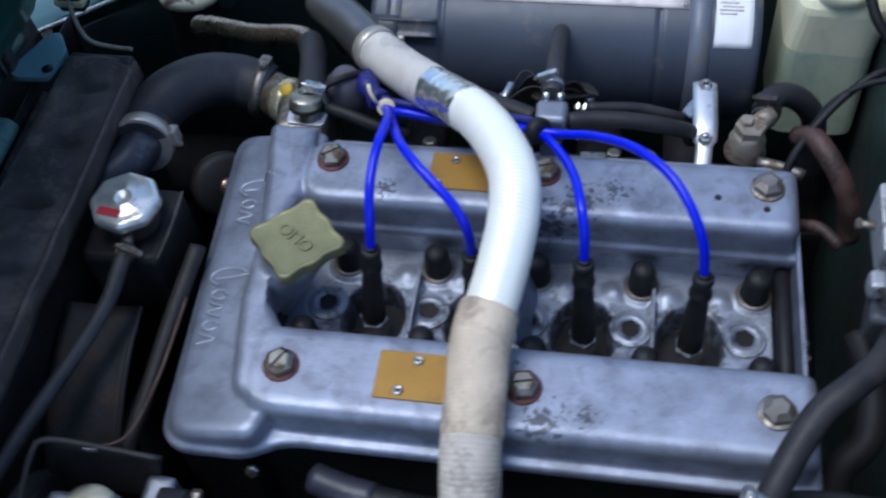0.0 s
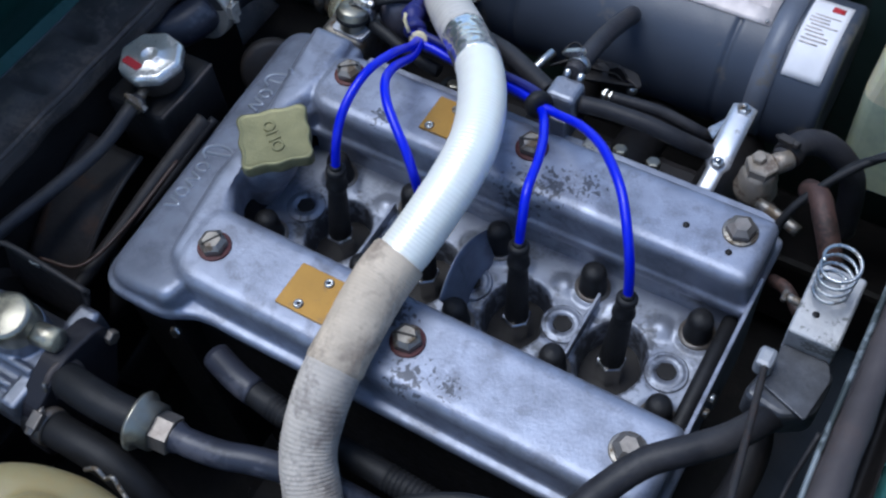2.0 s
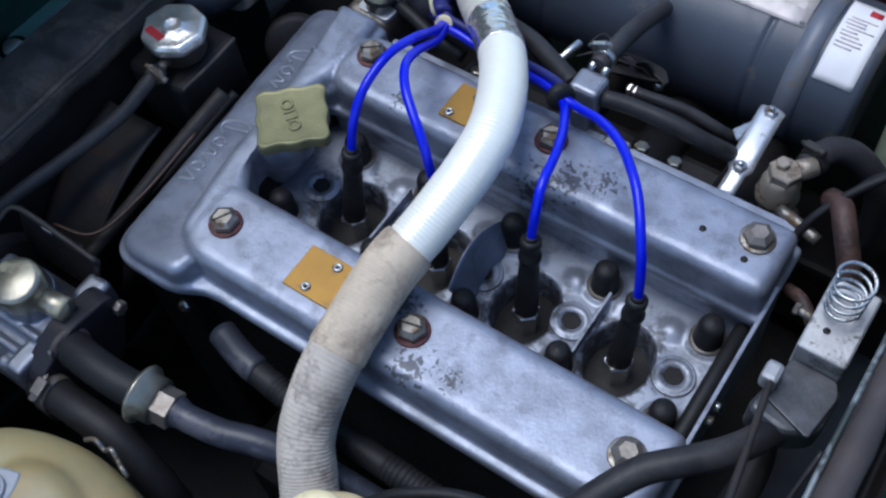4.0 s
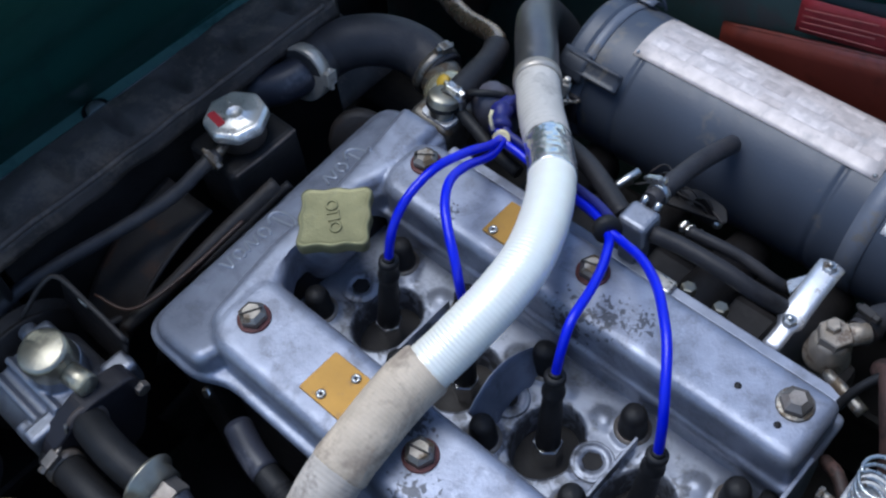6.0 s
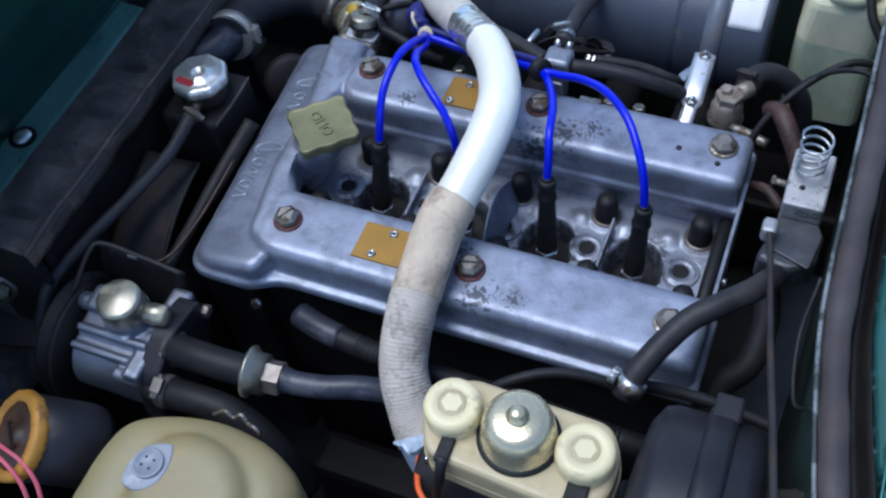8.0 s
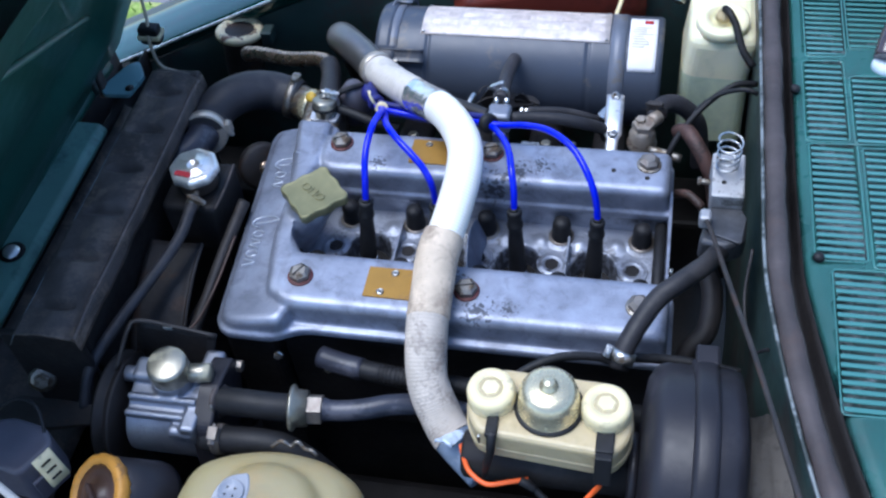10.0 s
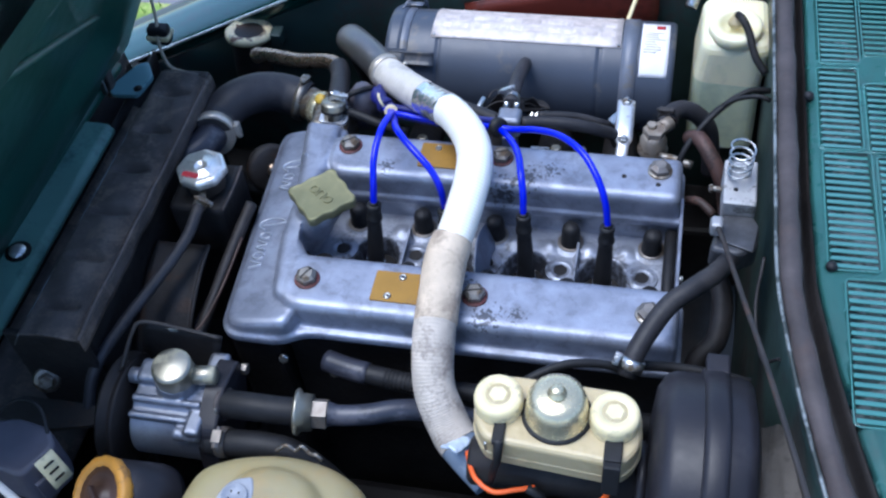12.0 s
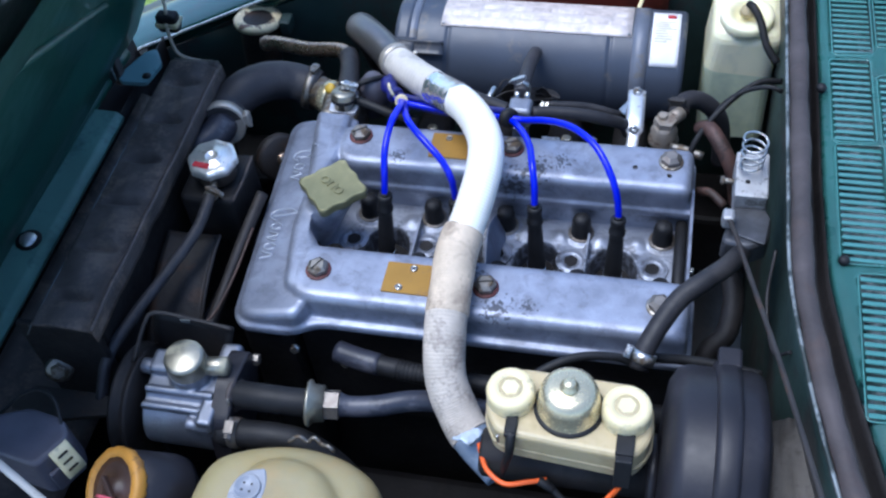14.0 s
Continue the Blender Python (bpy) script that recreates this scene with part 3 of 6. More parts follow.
def build_bulkhead():
    bh = thing("bulkhead", (0.6, 0.1, 0.5), "dark green grimy bulkhead behind the engine", "bulkhead", kind="structure")
    part("wall", grid(30, 12, lambda u, v: (lip_x(-0.6 + 1.27 * u) + 0.012 + 0.03 * (1 - v) + 0.006 * math.sin(u * 17) * (1 - v), -0.6 + 1.27 * u, 0.3 + 0.715 * v), thick=0.002), M_BULK, bh)
    part("lip", tube([(lip_x(y), y, 1.02) for y in [-0.6 + 0.05 * i for i in range(26)]], 0.0022, 8, 0.02), M_LIP, bh, "scuffed bare metal lip")
    seal = thing("bonnet_seal", (0.55, 0.1, 1.02), "weathered brown rubber bonnet seal strip", "rubber seal", kind="structure")

    def wob(s, total):
        return 0.0112 + 0.0008 * math.sin(s * 43) + 0.0006 * math.sin(s * 117)
    part("strip", tube([(lip_x(y) + 0.0138, y, 1.018) for y in [-0.6 + 0.05 * i for i in range(26)]], wob, 14, 0.01), M_SEAL, seal)
    part("strip_base", grid(40, 2, lambda u, v: (lip_x(-0.6 + 1.25 * u) + 0.003 + 0.021 * v, -0.6 + 1.25 * u, 1.006), thick=0.004), M_SEAL, seal)
    part("gutter", grid(40, 6, lambda u, v: (lip_x(-0.6 + 1.25 * u) + 0.023 + (gap_y(-0.6 + 1.25 * u) - 0.022) * v, -0.6 + 1.25 * u, 1.008 - 0.020 * math.sin(v * math.pi)), thick=0.0015), M_BLACK, bh)


def build_cowl():
    """The scuttle panel with its banks of slats; the slats are cut as real openings."""
    cw = thing("scuttle_panel", (0.7, 0.1, 1.02), "green painted scuttle panel with louvred air grilles", "car panel", kind="structure")

    def surf(x, y):
        return 1.018 + 0.05 * (x - 0.58) - 0.02 * (x - 0.58) ** 2

    banks = [(0.590, 0.633, 0.311, 0.480), (0.585, 0.629, 0.163, 0.299), (0.588, 0.636, -0.012, 0.156), (0.604, 0.654, -0.195, -0.027),
             (0.641, 0.690, 0.326, 0.470), (0.638, 0.686, 0.160, 0.272), (0.645, 0.695, -0.020, 0.150), (0.663, 0.715, -0.205, -0.030)]
    pitch = 0.0098
    bm = bmesh.new()
    nx, ny = 75, 216
    ys = [-0.63 + 1.29 * j / ny for j in range(ny + 1)]

    def px(i, j):
        e = lip_x(ys[j]) + gap_y(ys[j])
        return e + (0.96 - e) * i / nx
    vs = {}

    def vert(i, j):
        if (i, j) not in vs:
            x = px(i, j)
            vs[(i, j)] = bm.verts.new((x, ys[j], surf(x, ys[j]) - 0.006 * max(0, 1 - i / 3) ** 2))
        return vs[(i, j)]
    for i in range(nx):
        for j in range(ny):
            x, y = (px(i, j) + px(i + 1, j)) / 2, (ys[j] + ys[j + 1]) / 2
            if any(x0 < x < x1 and y0 < y < y1 for x0, x1, y0, y1 in banks):
                continue
            f = bm.faces.new((vert(i, j), vert(i + 1, j), vert(i + 1, j + 1), vert(i, j + 1)))
            f.smooth = True
    bmesh.ops.solidify(bm, geom=bm.faces[:], thickness=0.0012)
    part("panel", bm, M_TEAL, cw)
    for x0, x1, y0, y1 in banks:
        rim = rounded([(x0 - 0.002, y0 - 0.002), (x1 + 0.002, y0 - 0.002), (x1 + 0.002, y1 + 0.002), (x0 - 0.002, y1 + 0.002)], 0.006, 4)
        fr = part("grille_frame", tube([(x, y, surf(x, y) - 0.0002) for x, y in rim + rim[:1]], 0.0009, 8, curve=False, ends=False), M_TEAL, cw)
        n = int((y1 - y0) / pitch)
        base = None
        for i in range(n):
            y = y0 + (i + 0.5) * (y1 - y0) / n
            if base is None:
                sb = box(0, x1 - x0, -0.0030, 0.0030, -0.0009, 0.0009, 0.0005, 1)
                sb.transform(Matrix.Rotation(radians(-14), 4, "X"))
                sl = part("slat", sb, M_TEAL, fr)
                base = sl
            else:
                sl = new("slat", base.data)
                sl.parent = fr
            sl.location = (x0, y, surf(x0, y) - 0.001)
    for x, y in ((0.5735, 0.246), (0.589, -0.0125)):
        s = lathe([(0.0, -0.004), (0.0052, -0.003), (0.0062, 0.0), (0.0052, 0.003), (0.003, 0.0045), (0.0, 0.005)], (x, y, surf(x, y) + 0.003), (0.1, 0, 1), 14)
        part("rubber_buffer", s, M_BOOT, cw, "small black rubber buffer")
    # the box under the grilles, pale with dust, and the ends of the scuttle
    part("plenum_floor", grid(4, 10, lambda u, v: (0.585 + 0.4 * u, -0.62 + 1.28 * v, 0.955), thick=0.002), M_PLENUM, cw)
    wb = thing("wiper_spindle", (0.679, 0.292, 1.022), "black brown wiper arm end on a pale boss", "wiper")
    part("boss", lathe([(0.0, -0.003), (0.0175, -0.003), (0.0172, 0.004), (0.0150, 0.009), (0.0, 0.010)], (0.679, 0.292, 1.021), (0.1, 0.0, 1), 28), M_PALEBOSS, wb, "pale grey boss")
    arm = [(0.674, 0.292, 1.034), (0.680, 0.312, 1.043), (0.688, 0.338, 1.050), (0.698, 0.368, 1.055), (0.710, 0.405, 1.058), (0.724, 0.450, 1.060)]
    part("arm", tube(arm, lambda s, t: 0.0125 + 0.0012 * math.sin(s * 70) - 0.004 * max(0.0, s / t - 0.5), 16, 0.005), M_WIPER, wb, "glossy black brown arm")


def build_floor_pan():
    """Dark depths: chassis rails, inner near wing and the under-tray."""
    ch = thing("chassis", (0, 0, 0.3), "dark grimy chassis members under the engine", "chassis", kind="structure")
    part("near_inner_wing", grid(16, 8, lambda u, v: (-0.7 + 1.3 * u, -0.47 - 0.02 * math.sin(v * 3), 0.2 + 0.62 * v), thick=0.003), M_BULK, ch)
    part("near_rail", box(-0.7, 0.6, -0.44, -0.33, 0.30, 0.45, 0.01), M_BLACK, ch)
    part("far_rail", box(-0.7, 0.6, 0.52, 0.64, 0.30, 0.45, 0.01), M_BLACK, ch)
    part("under_tray", grid(8, 8, lambda u, v: (-0.7 + 1.3 * u, -0.47 + 1.13 * v, 0.26), thick=0.003), M_BLACK, ch)
    part("front_crossmember", box(-0.5, -0.36, -0.45, 0.65, 0.28, 0.42, 0.01), M_BLACK, ch)
    nw = thing("near_wing", (0, -0.55, 0.6), "dark green near front wing beside the camera", "car wing", kind="structure")
    part("skin", grid(30, 14, lambda u, v: (-0.85 + 1.5 * u, -0.472 - 0.20 * v, min(0.86, wing_z(-0.85 + 1.5 * u) + 0.02) + 0.012 * math.sin(v * 2.2) - 0.30 * max(0, v - 0.55) ** 2 * 4), thick=0.0015), M_GREEN, nw)


build_ground()
build_grass_strip()
build_far_wing()
build_red_panel()
build_bonnet()
build_front_panel()
build_bulkhead()
build_cowl()
build_floor_pan()


# ---- the engine ----
TOP = 0.885


def build_cam_cover():
    cover = thing("cam_cover", (0.17, 0.11, 0.838), "weathered cast aluminium twin cam cover of the engine", "engine cover")
    bm = bmesh.new()
    prism(rounded([(-0.034, -0.040), (0.449, -0.040), (0.449, 0.046), (-0.034, 0.046)], [0.036, 0.012, 0.012, 0.020]), 0.838, TOP, 0.012, 4, bm)
    prism(rounded([(-0.034, 0.187), (0.443, 0.187), (0.443, 0.266), (-0.034, 0.266)], [0.034, 0.012, 0.012, 0.030]), 0.838, TOP, 0.012, 4, bm)
    strip = prism(rounded([(-0.099, -0.062), (-0.014, -0.062), (-0.004, -0.035), (-0.020, 0.05), (-0.036, 0.066), (-0.038, 0.17), (-0.02, 0.186), (-0.02, 0.286), (-0.120, 0.290)],
                          [0.03, 0.012, 0.008, 0.02, 0.02, 0.02, 0.02, 0.012, 0.03]), 0.838, 0.872, 0.010, 3)
    for v in strip.verts:
        if v.co.z > 0.85:
            v.co.z += 0.20 * (v.co.x + 0.03)
    join(bm, strip)
    # raised rib that leads up to the water outlet, and the corner ridges
    prism(rounded([(-0.082, 0.284), (-0.030, 0.284), (-0.024, 0.20), (-0.044, 0.150), (-0.060, 0.155)], 0.008), 0.838, 0.884, 0.012, 4, bm)
    prism(rounded([(-0.040, -0.020), (-0.014, -0.036), (-0.012, 0.046), (-0.033, 0.075), (-0.035, 0.200), (-0.058, 0.200), (-0.057, 0.075), (-0.050, 0.030)], 0.009), 0.838, 0.8835, 0.010, 4, bm)
    # the flange along the joint
    prism(rounded([(-0.104, -0.068), (-0.024, -0.068), (0.004, -0.051), (0.456, -0.051), (0.456, 0.05), (-0.032, 0.05), (-0.036, 0.183), (0.448, 0.183), (0.448, 0.276), (-0.03, 0.276), (-0.03, 0.296), (-0.126, 0.296)],
                  [0.03, 0.016, 0.016, 0.008, 0.004, 0.02, 0.02, 0.004, 0.008, 0.004, 0.008, 0.03]), 0.834, 0.8470, 0.003, 2, bm)
    # filler neck
    boss = lathe([(0.0, 0.795), (0.036, 0.795), (0.0345, 0.830), (0.0325, 0.860), (0.0310, 0.8935), (0.0, 0.8935)], (-0.011, 0.120, 0), (0, 0, 1), 32)
    for v in boss.verts:
        v.co.x -= 0.60 * (0.8935 - v.co.z)
    join(bm, boss)
    part("casting", bm, M_CAST, cover)
    melt(cover.children[0], 0.0019, 13)

    # raised script, two flourishes of plain strokes laid on the casting
    skin = cover.children[0].evaluated_get(bpy.context.evaluated_depsgraph_get())
    inv = cover.children[0].matrix_world.inverted()
    def stroke(pts):
        out = []
        for x, y in pts:
            hit, p, nrm, k = skin.ray_cast(inv @ Vector((x, y, 1.0)), Vector((0, 0, -1)), distance=0.3)
            out.append((x, y, ((inv.inverted() @ p).z if hit else 0.866) + 0.0004))
        part("raised_script", tube(out, 0.0016, 8, 0.0010), M_SCRIPT, cover, "plain raised flourish cast into the cover")
    for y0, x0, count in ((0.108, -0.078, 4), (0.216, -0.078, 2)):
        dx = -0.055
        # a tall hooked stroke, then a row of low ones
        stroke([(x0 + 0.019 * math.cos(a) - 0.002, y0 - 0.006 + 0.010 * math.sin(a)) for a in [0.5 + 0.25 * i for i in range(16)]])
        stroke([(x0 + 0.018, y0 - 0.003), (x0 + 0.004, y0 - 0.006), (x0 - 0.016, y0 - 0.008)])
        y = y0 - 0.021
        for k, (w, h) in enumerate(((0.010, 0.0075), (0.017, 0.0070), (0.010, 0.0075), (0.012, 0.0080))[:count]):
            xc = x0 - 0.007 + dx * (y - y0) * 0.4
            if k % 2:
                stroke([(xc - h * math.cos(2 * math.pi * i / 10 * (1.5 if k == 1 else 1.0)), y - w * i / 10) for i in range(11)])
            else:
                stroke([(xc + h * math.cos(a), y - w / 2 + 0.5 * w * math.sin(a)) for a in [0.45 * i for i in range(14)]])
            y -= w + 0.0035

    # fixing bolts: four slotted with red washers, two plain ones at the rear
    for x, y, slotted in ((0.0, 0.002, 1), (0.209, 0.003, 1), (0.414, 0.003, 0), (-0.004, 0.236, 1), (0.205, 0.236, 1), (0.413, 0.236, 0)):
        spin = random.uniform(0, 1)
        r = 0.0160
        b = part("cover_bolt", hexed((x, y, TOP + 0.003), (0, 0, 1), 0.0235, 0.0100, bev=0.0034 if slotted else 0.0042, spin=spin), M_NUT if slotted else M_BOLTR, cover)
        part("washer", lathe([(0.0, 0), (r, 0), (r, 0.0028), (r - 0.001, 0.0034), (0.0, 0.0034)], (x, y, TOP - 0.0012), seg=28), M_REDW if slotted else M_NUT, b)
        if slotted:
            an = spin + random.uniform(-0.4, 0.4)
            sb = box(-0.0100, 0.0100, -0.0010, 0.0010, -0.0006, 0.0006)
            sb.transform(Matrix.Translation((x, y, TOP + 0.0128)) @ Matrix.Rotation(an, 4, "Z"))
            part("slot", sb, M_BLACK, b)
    # two small drain dimples on the rear far corner
    for x, y in ((0.412, 0.2115), (0.368, 0.2215)):
        part("dimple", lathe([(0.0, 0.0), (0.0035, 0.0), (0.003, 0.0012), (0.0, 0.0014)], (x, y, TOP - 0.0003), seg=12), M_BLACK, cover)
    for x0, x1, y0, y1, screws in ((0.084, 0.147, -0.0195, 0.026, ((0.118, 0.018), (0.105, -0.012))), (0.095, 0.158, 0.208, 0.252, ((0.104, 0.214), (0.118, 0.243)))):
        pl = thing("maker_plate", ((x0 + x1) / 2, (y0 + y1) / 2, TOP), "blank brown gold metal plate held by two rivets", "plate", "maker plates")
        part("plate", prism(rect(x0, x1, y0, y1, 0.0015, 2), TOP - 0.001, TOP + 0.0022, 0.0005, 1), M_GOLD, pl)
        for x, y in screws:
            rv = part("rivet", lathe([(0.0048, 0.0), (0.0048, 0.001), (0.0036, 0.0024), (0.002, 0.0022), (0.0016, 0.0012), (0.0, 0.0012)], (x, y, TOP + 0.0022), seg=16), M_STEEL, pl)
            part("rivet_hole", lathe([(0.0, 0.0), (0.0015, 0.0), (0.0012, 0.0006), (0.0, 0.0008)], (x, y, TOP + 0.0035), seg=10), M_BLACK, rv)


PLUGS = (0.050, 0.152, 0.254, 0.353)
HEXES = (0.003, 0.104, 0.200, 0.298, 0.403)
NUTS = [(x, 0.168) for x in (0.016, 0.106, 0.205, 0.306, 0.412)] + [(x, 0.0735) for x in (-0.007, 0.106, 0.21, 0.311, 0.414)]


def head_floor(x, y):
    z = 0.803 + 0.0003 * noise.noise((x * 60, y * 60, 0.3)) + 0.0012 * noise.noise((x * 22, y * 22, 3.1))
    for px in PLUGS:
        d = math.hypot((x - px) / 0.0285, (y - 0.110) / 0.036)
        w = min(1.0, max(0.0, (1.13 - d) / 0.26))
        w = w * w * (3 - 2 * w)
        z = z * (1 - w) + 0.752 * w
        for bx in (px - 0.022, px + 0.027):
            d = math.hypot((x - bx) / 0.018, (y - 0.160) / 0.016)
            if d < 1:
                z += 0.005 * (1 - d * d) ** 2
    for hx in HEXES:
        d = math.hypot(x - hx, y - 0.120)
        if d < 0.024:
            w = min(1.0, (0.024 - d) / 0.004)
            z = z * (1 - w) + 0.8025 * w
    for nx, ny in NUTS:
        d = math.hypot(x - nx, y - ny)
        if d < 0.022:
            w = min(1.0, (0.022 - d) / 0.005)
            z = z * (1 - w) + 0.806 * w
    for rx in (0.0905, 0.3175):
        if abs(x - rx) < 0.0040 and 0.080 < y < 0.164 and all(math.hypot(x - a, y - b) > 0.021 for a, b in NUTS) and all(math.hypot(x - a, y - 0.12) > 0.022 for a in HEXES):
            z = max(z, 0.8080)
    return z


def build_head():
    head = thing("cylinder_head", (0.17, 0.11, 0.70), "oil-stained aluminium cylinder head with recessed spark plugs", "cylinder head")
    bm = grid(250, 80, lambda u, v: (-0.038 + 0.466 * u, 0.042 + 0.150 * v, head_floor(-0.038 + 0.466 * u, 0.042 + 0.150 * v)))
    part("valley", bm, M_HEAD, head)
    # near, front and lower faces in black, standing in for unlit depth
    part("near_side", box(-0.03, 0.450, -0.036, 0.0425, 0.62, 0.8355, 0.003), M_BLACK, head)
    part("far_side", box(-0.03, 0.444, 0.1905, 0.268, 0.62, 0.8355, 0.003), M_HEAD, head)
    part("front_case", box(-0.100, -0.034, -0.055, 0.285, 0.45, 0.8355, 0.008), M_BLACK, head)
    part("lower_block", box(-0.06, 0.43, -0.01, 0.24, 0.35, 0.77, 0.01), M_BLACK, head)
    part("rear_plate", prism(rect(0.4435, 0.4475, 0.046, 0.222, 0.0015), 0.76, 0.8525, 0.0008), M_CAST, head, "bright machined edge of the rear plate")
    for y in (0.085, 0.10):
        part("rear_plate_stud", rod((0.4475, y, 0.835), (0.4535, y, 0.835), 0.0045, 10), M_STEEL, head)
    part("oil_gallery_pipe", rod((0.435, 0.05, 0.823), (0.435, 0.186, 0.823), 0.0075, 16), M_BOOT, head)
    for rx in (0.0905, 0.3175):
        part("web", prism(rect(rx - 0.0014, rx + 0.0014, 0.086, 0.158, 0.0011), 0.795, 0.8200, 0.0006), M_HEAD, head)
    def baffle(u, v):
        h = 0.050 * (0.50 + 0.50 * math.sin(math.pi * (0.12 + 0.80 * u)))
        return (0.2105 - 0.016 * v - 0.004 * math.sin(math.pi * u), 0.083 + 0.082 * u - 0.010 * v * (1 - u), 0.802 + h * v)
    part("baffle", grid(18, 8, baffle, thick=0.0012), M_CAST, head, "thin bent grey sheet between two plug wells")
    part("baffle_edge", tube([baffle(u / 12, 1.0) for u in range(13)], 0.0010, 6, 0.004), M_CAST, head, "bright edge of the bent sheet")
    # seats round the plug wells and plugs of the oilways
    for hx in HEXES:
        b = lathe([(0.0205, -0.002), (0.0203, 0.0018), (0.0188, 0.0030), (0.0178, 0.0022), (0.0170, 0.0030), (0.0092, 0.0032), (0.0090, -0.001)], (hx, 0.120, 0.8025), seg=30)
        pg = part("socket_plug", b, M_HEAD, head, "recessed hexagon socket plug")
        part("socket", hexed((hx, 0.120, 0.8018), (0, 0, 1), 0.0165, 0.004, bev=0.0002, spin=random.random()), M_BLACK, pg)
    for px in PLUGS:
        sp = part("spark_plug", hexed((px, 0.111, 0.7545), (0, 0, 1), 0.0245, 0.0455, spin=random.random()), M_PLUG, head, "plated spark plug hexagon")
        part("plug_washer", lathe([(0.0, 0), (0.0145, 0), (0.0145, 0.002), (0.0, 0.002)], (px, 0.111, 0.7528), seg=24), M_OIL, sp)
    for nx, ny in NUTS:
        k = part("stud_cap", lathe([(0.0, 0), (0.0138, 0), (0.0136, 0.006), (0.0126, 0.009), (0.0122, 0.024), (0.0108, 0.0295), (0.0070, 0.0330), (0.0, 0.034)], (nx, ny, 0.8065), seg=22), M_BOOT, head, "black rubber cap over a stud nut")
        part("washer", lathe([(0.0105, 0), (0.0174, 0), (0.0174, 0.0018), (0.0105, 0.0018)], (nx, ny, 0.8055), seg=26), M_BOLTR, k)


def build_filler_cap():
    cap = thing("oil_filler_cap", (-0.011, 0.122, 0.90), "olive gold square oil filler cap with scalloped corners", "oil cap")

    def wave(an):
        sq = min(1.0 / max(abs(math.cos(an)), abs(math.sin(an))), 1.30)
        return 0.865 * sq * (1 + 0.032 * math.cos(8 * (an - math.pi / 4)))
    q = CAP_SPIN
    b = lathe([(0.0, 0.0), (0.0372, 0.0), (0.0388, 0.0014), (0.0392, 0.0115), (0.0389, 0.0132), (0.0378, 0.0142), (0.0362, 0.0143), (0.0345, 0.0136), (0.0335, 0.0135), (0.0, 0.0135)], (-0.009, 0.119, 0.8990), seg=96, wave=lambda a: wave(a - q), spin=0.0)
    part("cap", b, M_OLIVE, cap)
    # neck in a dark colour, painted as the shadow under the cap
    part("neck", lathe([(0.0, 0.0), (0.0295, 0.0), (0.0295, 0.004), (0.0310, 0.005), (0.0310, 0.010), (0.0, 0.010)], (-0.0105, 0.120, 0.8905), seg=32), M_OIL, cap)
    cu = bpy.data.curves.new("cap_text", "FONT")
    cu.body, cu.align_x, cu.align_y, cu.size, cu.extrude, cu.bevel_depth = "OLIO", "CENTER", "CENTER", 0.0225, 0.0012, 0.0007
    tmp = bpy.data.objects.new("cap_text", cu)
    me = bpy.data.meshes.new_from_object(tmp)
    bpy.data.objects.remove(tmp)
    me.transform(Matrix.Translation((-0.009, 0.119, 0.9124)) @ Matrix.Rotation(radians(144), 4, "Z") @ Matrix.Diagonal((0.76, 0.72, 1.0, 1.0)))
    me.materials.clear()
    me.materials.append(M_OLIVE)
    t = new("raised_lettering", me)
    t.parent, t.matrix_parent_inverse = cap, Matrix.Translation(-cap.location)


CAP_SPIN = radians(-3)

BOOT_TOP = ((0.058, 0.1215, 0.900), (0.150, 0.1255, 0.898), (0.250, 0.127, 0.898), (0.355, 0.127, 0.891))


def build_boots():
    for px, top in zip(PLUGS, BOOT_TOP):
        p0, p1 = Vector((px, 0.111, 0.797)), Vector(top)
        ln = (p1 - p0).length
        bt = thing("plug_boot", p0, "black rubber boot over a spark plug", "spark plug boot", "plug boots")
        prof = [(0.0, 0.0), (0.0112, 0.0), (0.0120, 0.003), (0.0112, ln * 0.16), (0.0104, ln * 0.45), (0.0092, ln * 0.66), (0.0090, ln * 0.72), (0.0106, ln * 0.75), (0.0106, ln * 0.79), (0.0092, ln * 0.82),
                (0.0090, ln * 0.92), (0.0098, ln * 0.94), (0.0096, ln * 0.985), (0.0080, ln), (0.0, ln)]
        part("boot", lathe(prof, p0, p1 - p0, 22), M_BOOT, bt)


WIRES = (
    [BOOT_TOP[0], (0.060, 0.128, 0.930), (0.059, 0.143, 0.950), (0.059, 0.165, 0.962), (0.060, 0.195, 0.965), (0.057, 0.235, 0.946), (0.046, 0.278, 0.910), (0.037, 0.302, 0.892)],
    [BOOT_TOP[1], (0.148, 0.124, 0.935), (0.137, 0.132, 0.958), (0.119, 0.145, 0.970), (0.100, 0.162, 0.975), (0.083, 0.186, 0.970), (0.069, 0.220, 0.948), (0.052, 0.272, 0.905), (0.040, 0.303, 0.891)],
    [BOOT_TOP[2], (0.249, 0.136, 0.926), (0.244, 0.155, 0.943), (0.236, 0.190, 0.938), (0.223, 0.225, 0.925), (0.206, 0.257, 0.912), (0.196, 0.266, 0.910)],
    [BOOT_TOP[3], (0.351, 0.134, 0.922), (0.341, 0.148, 0.946), (0.322, 0.175, 0.960), (0.301, 0.199, 0.960), (0.277, 0.224, 0.949), (0.247, 0.248, 0.930), (0.219, 0.262, 0.914), (0.196, 0.268, 0.910)],
)


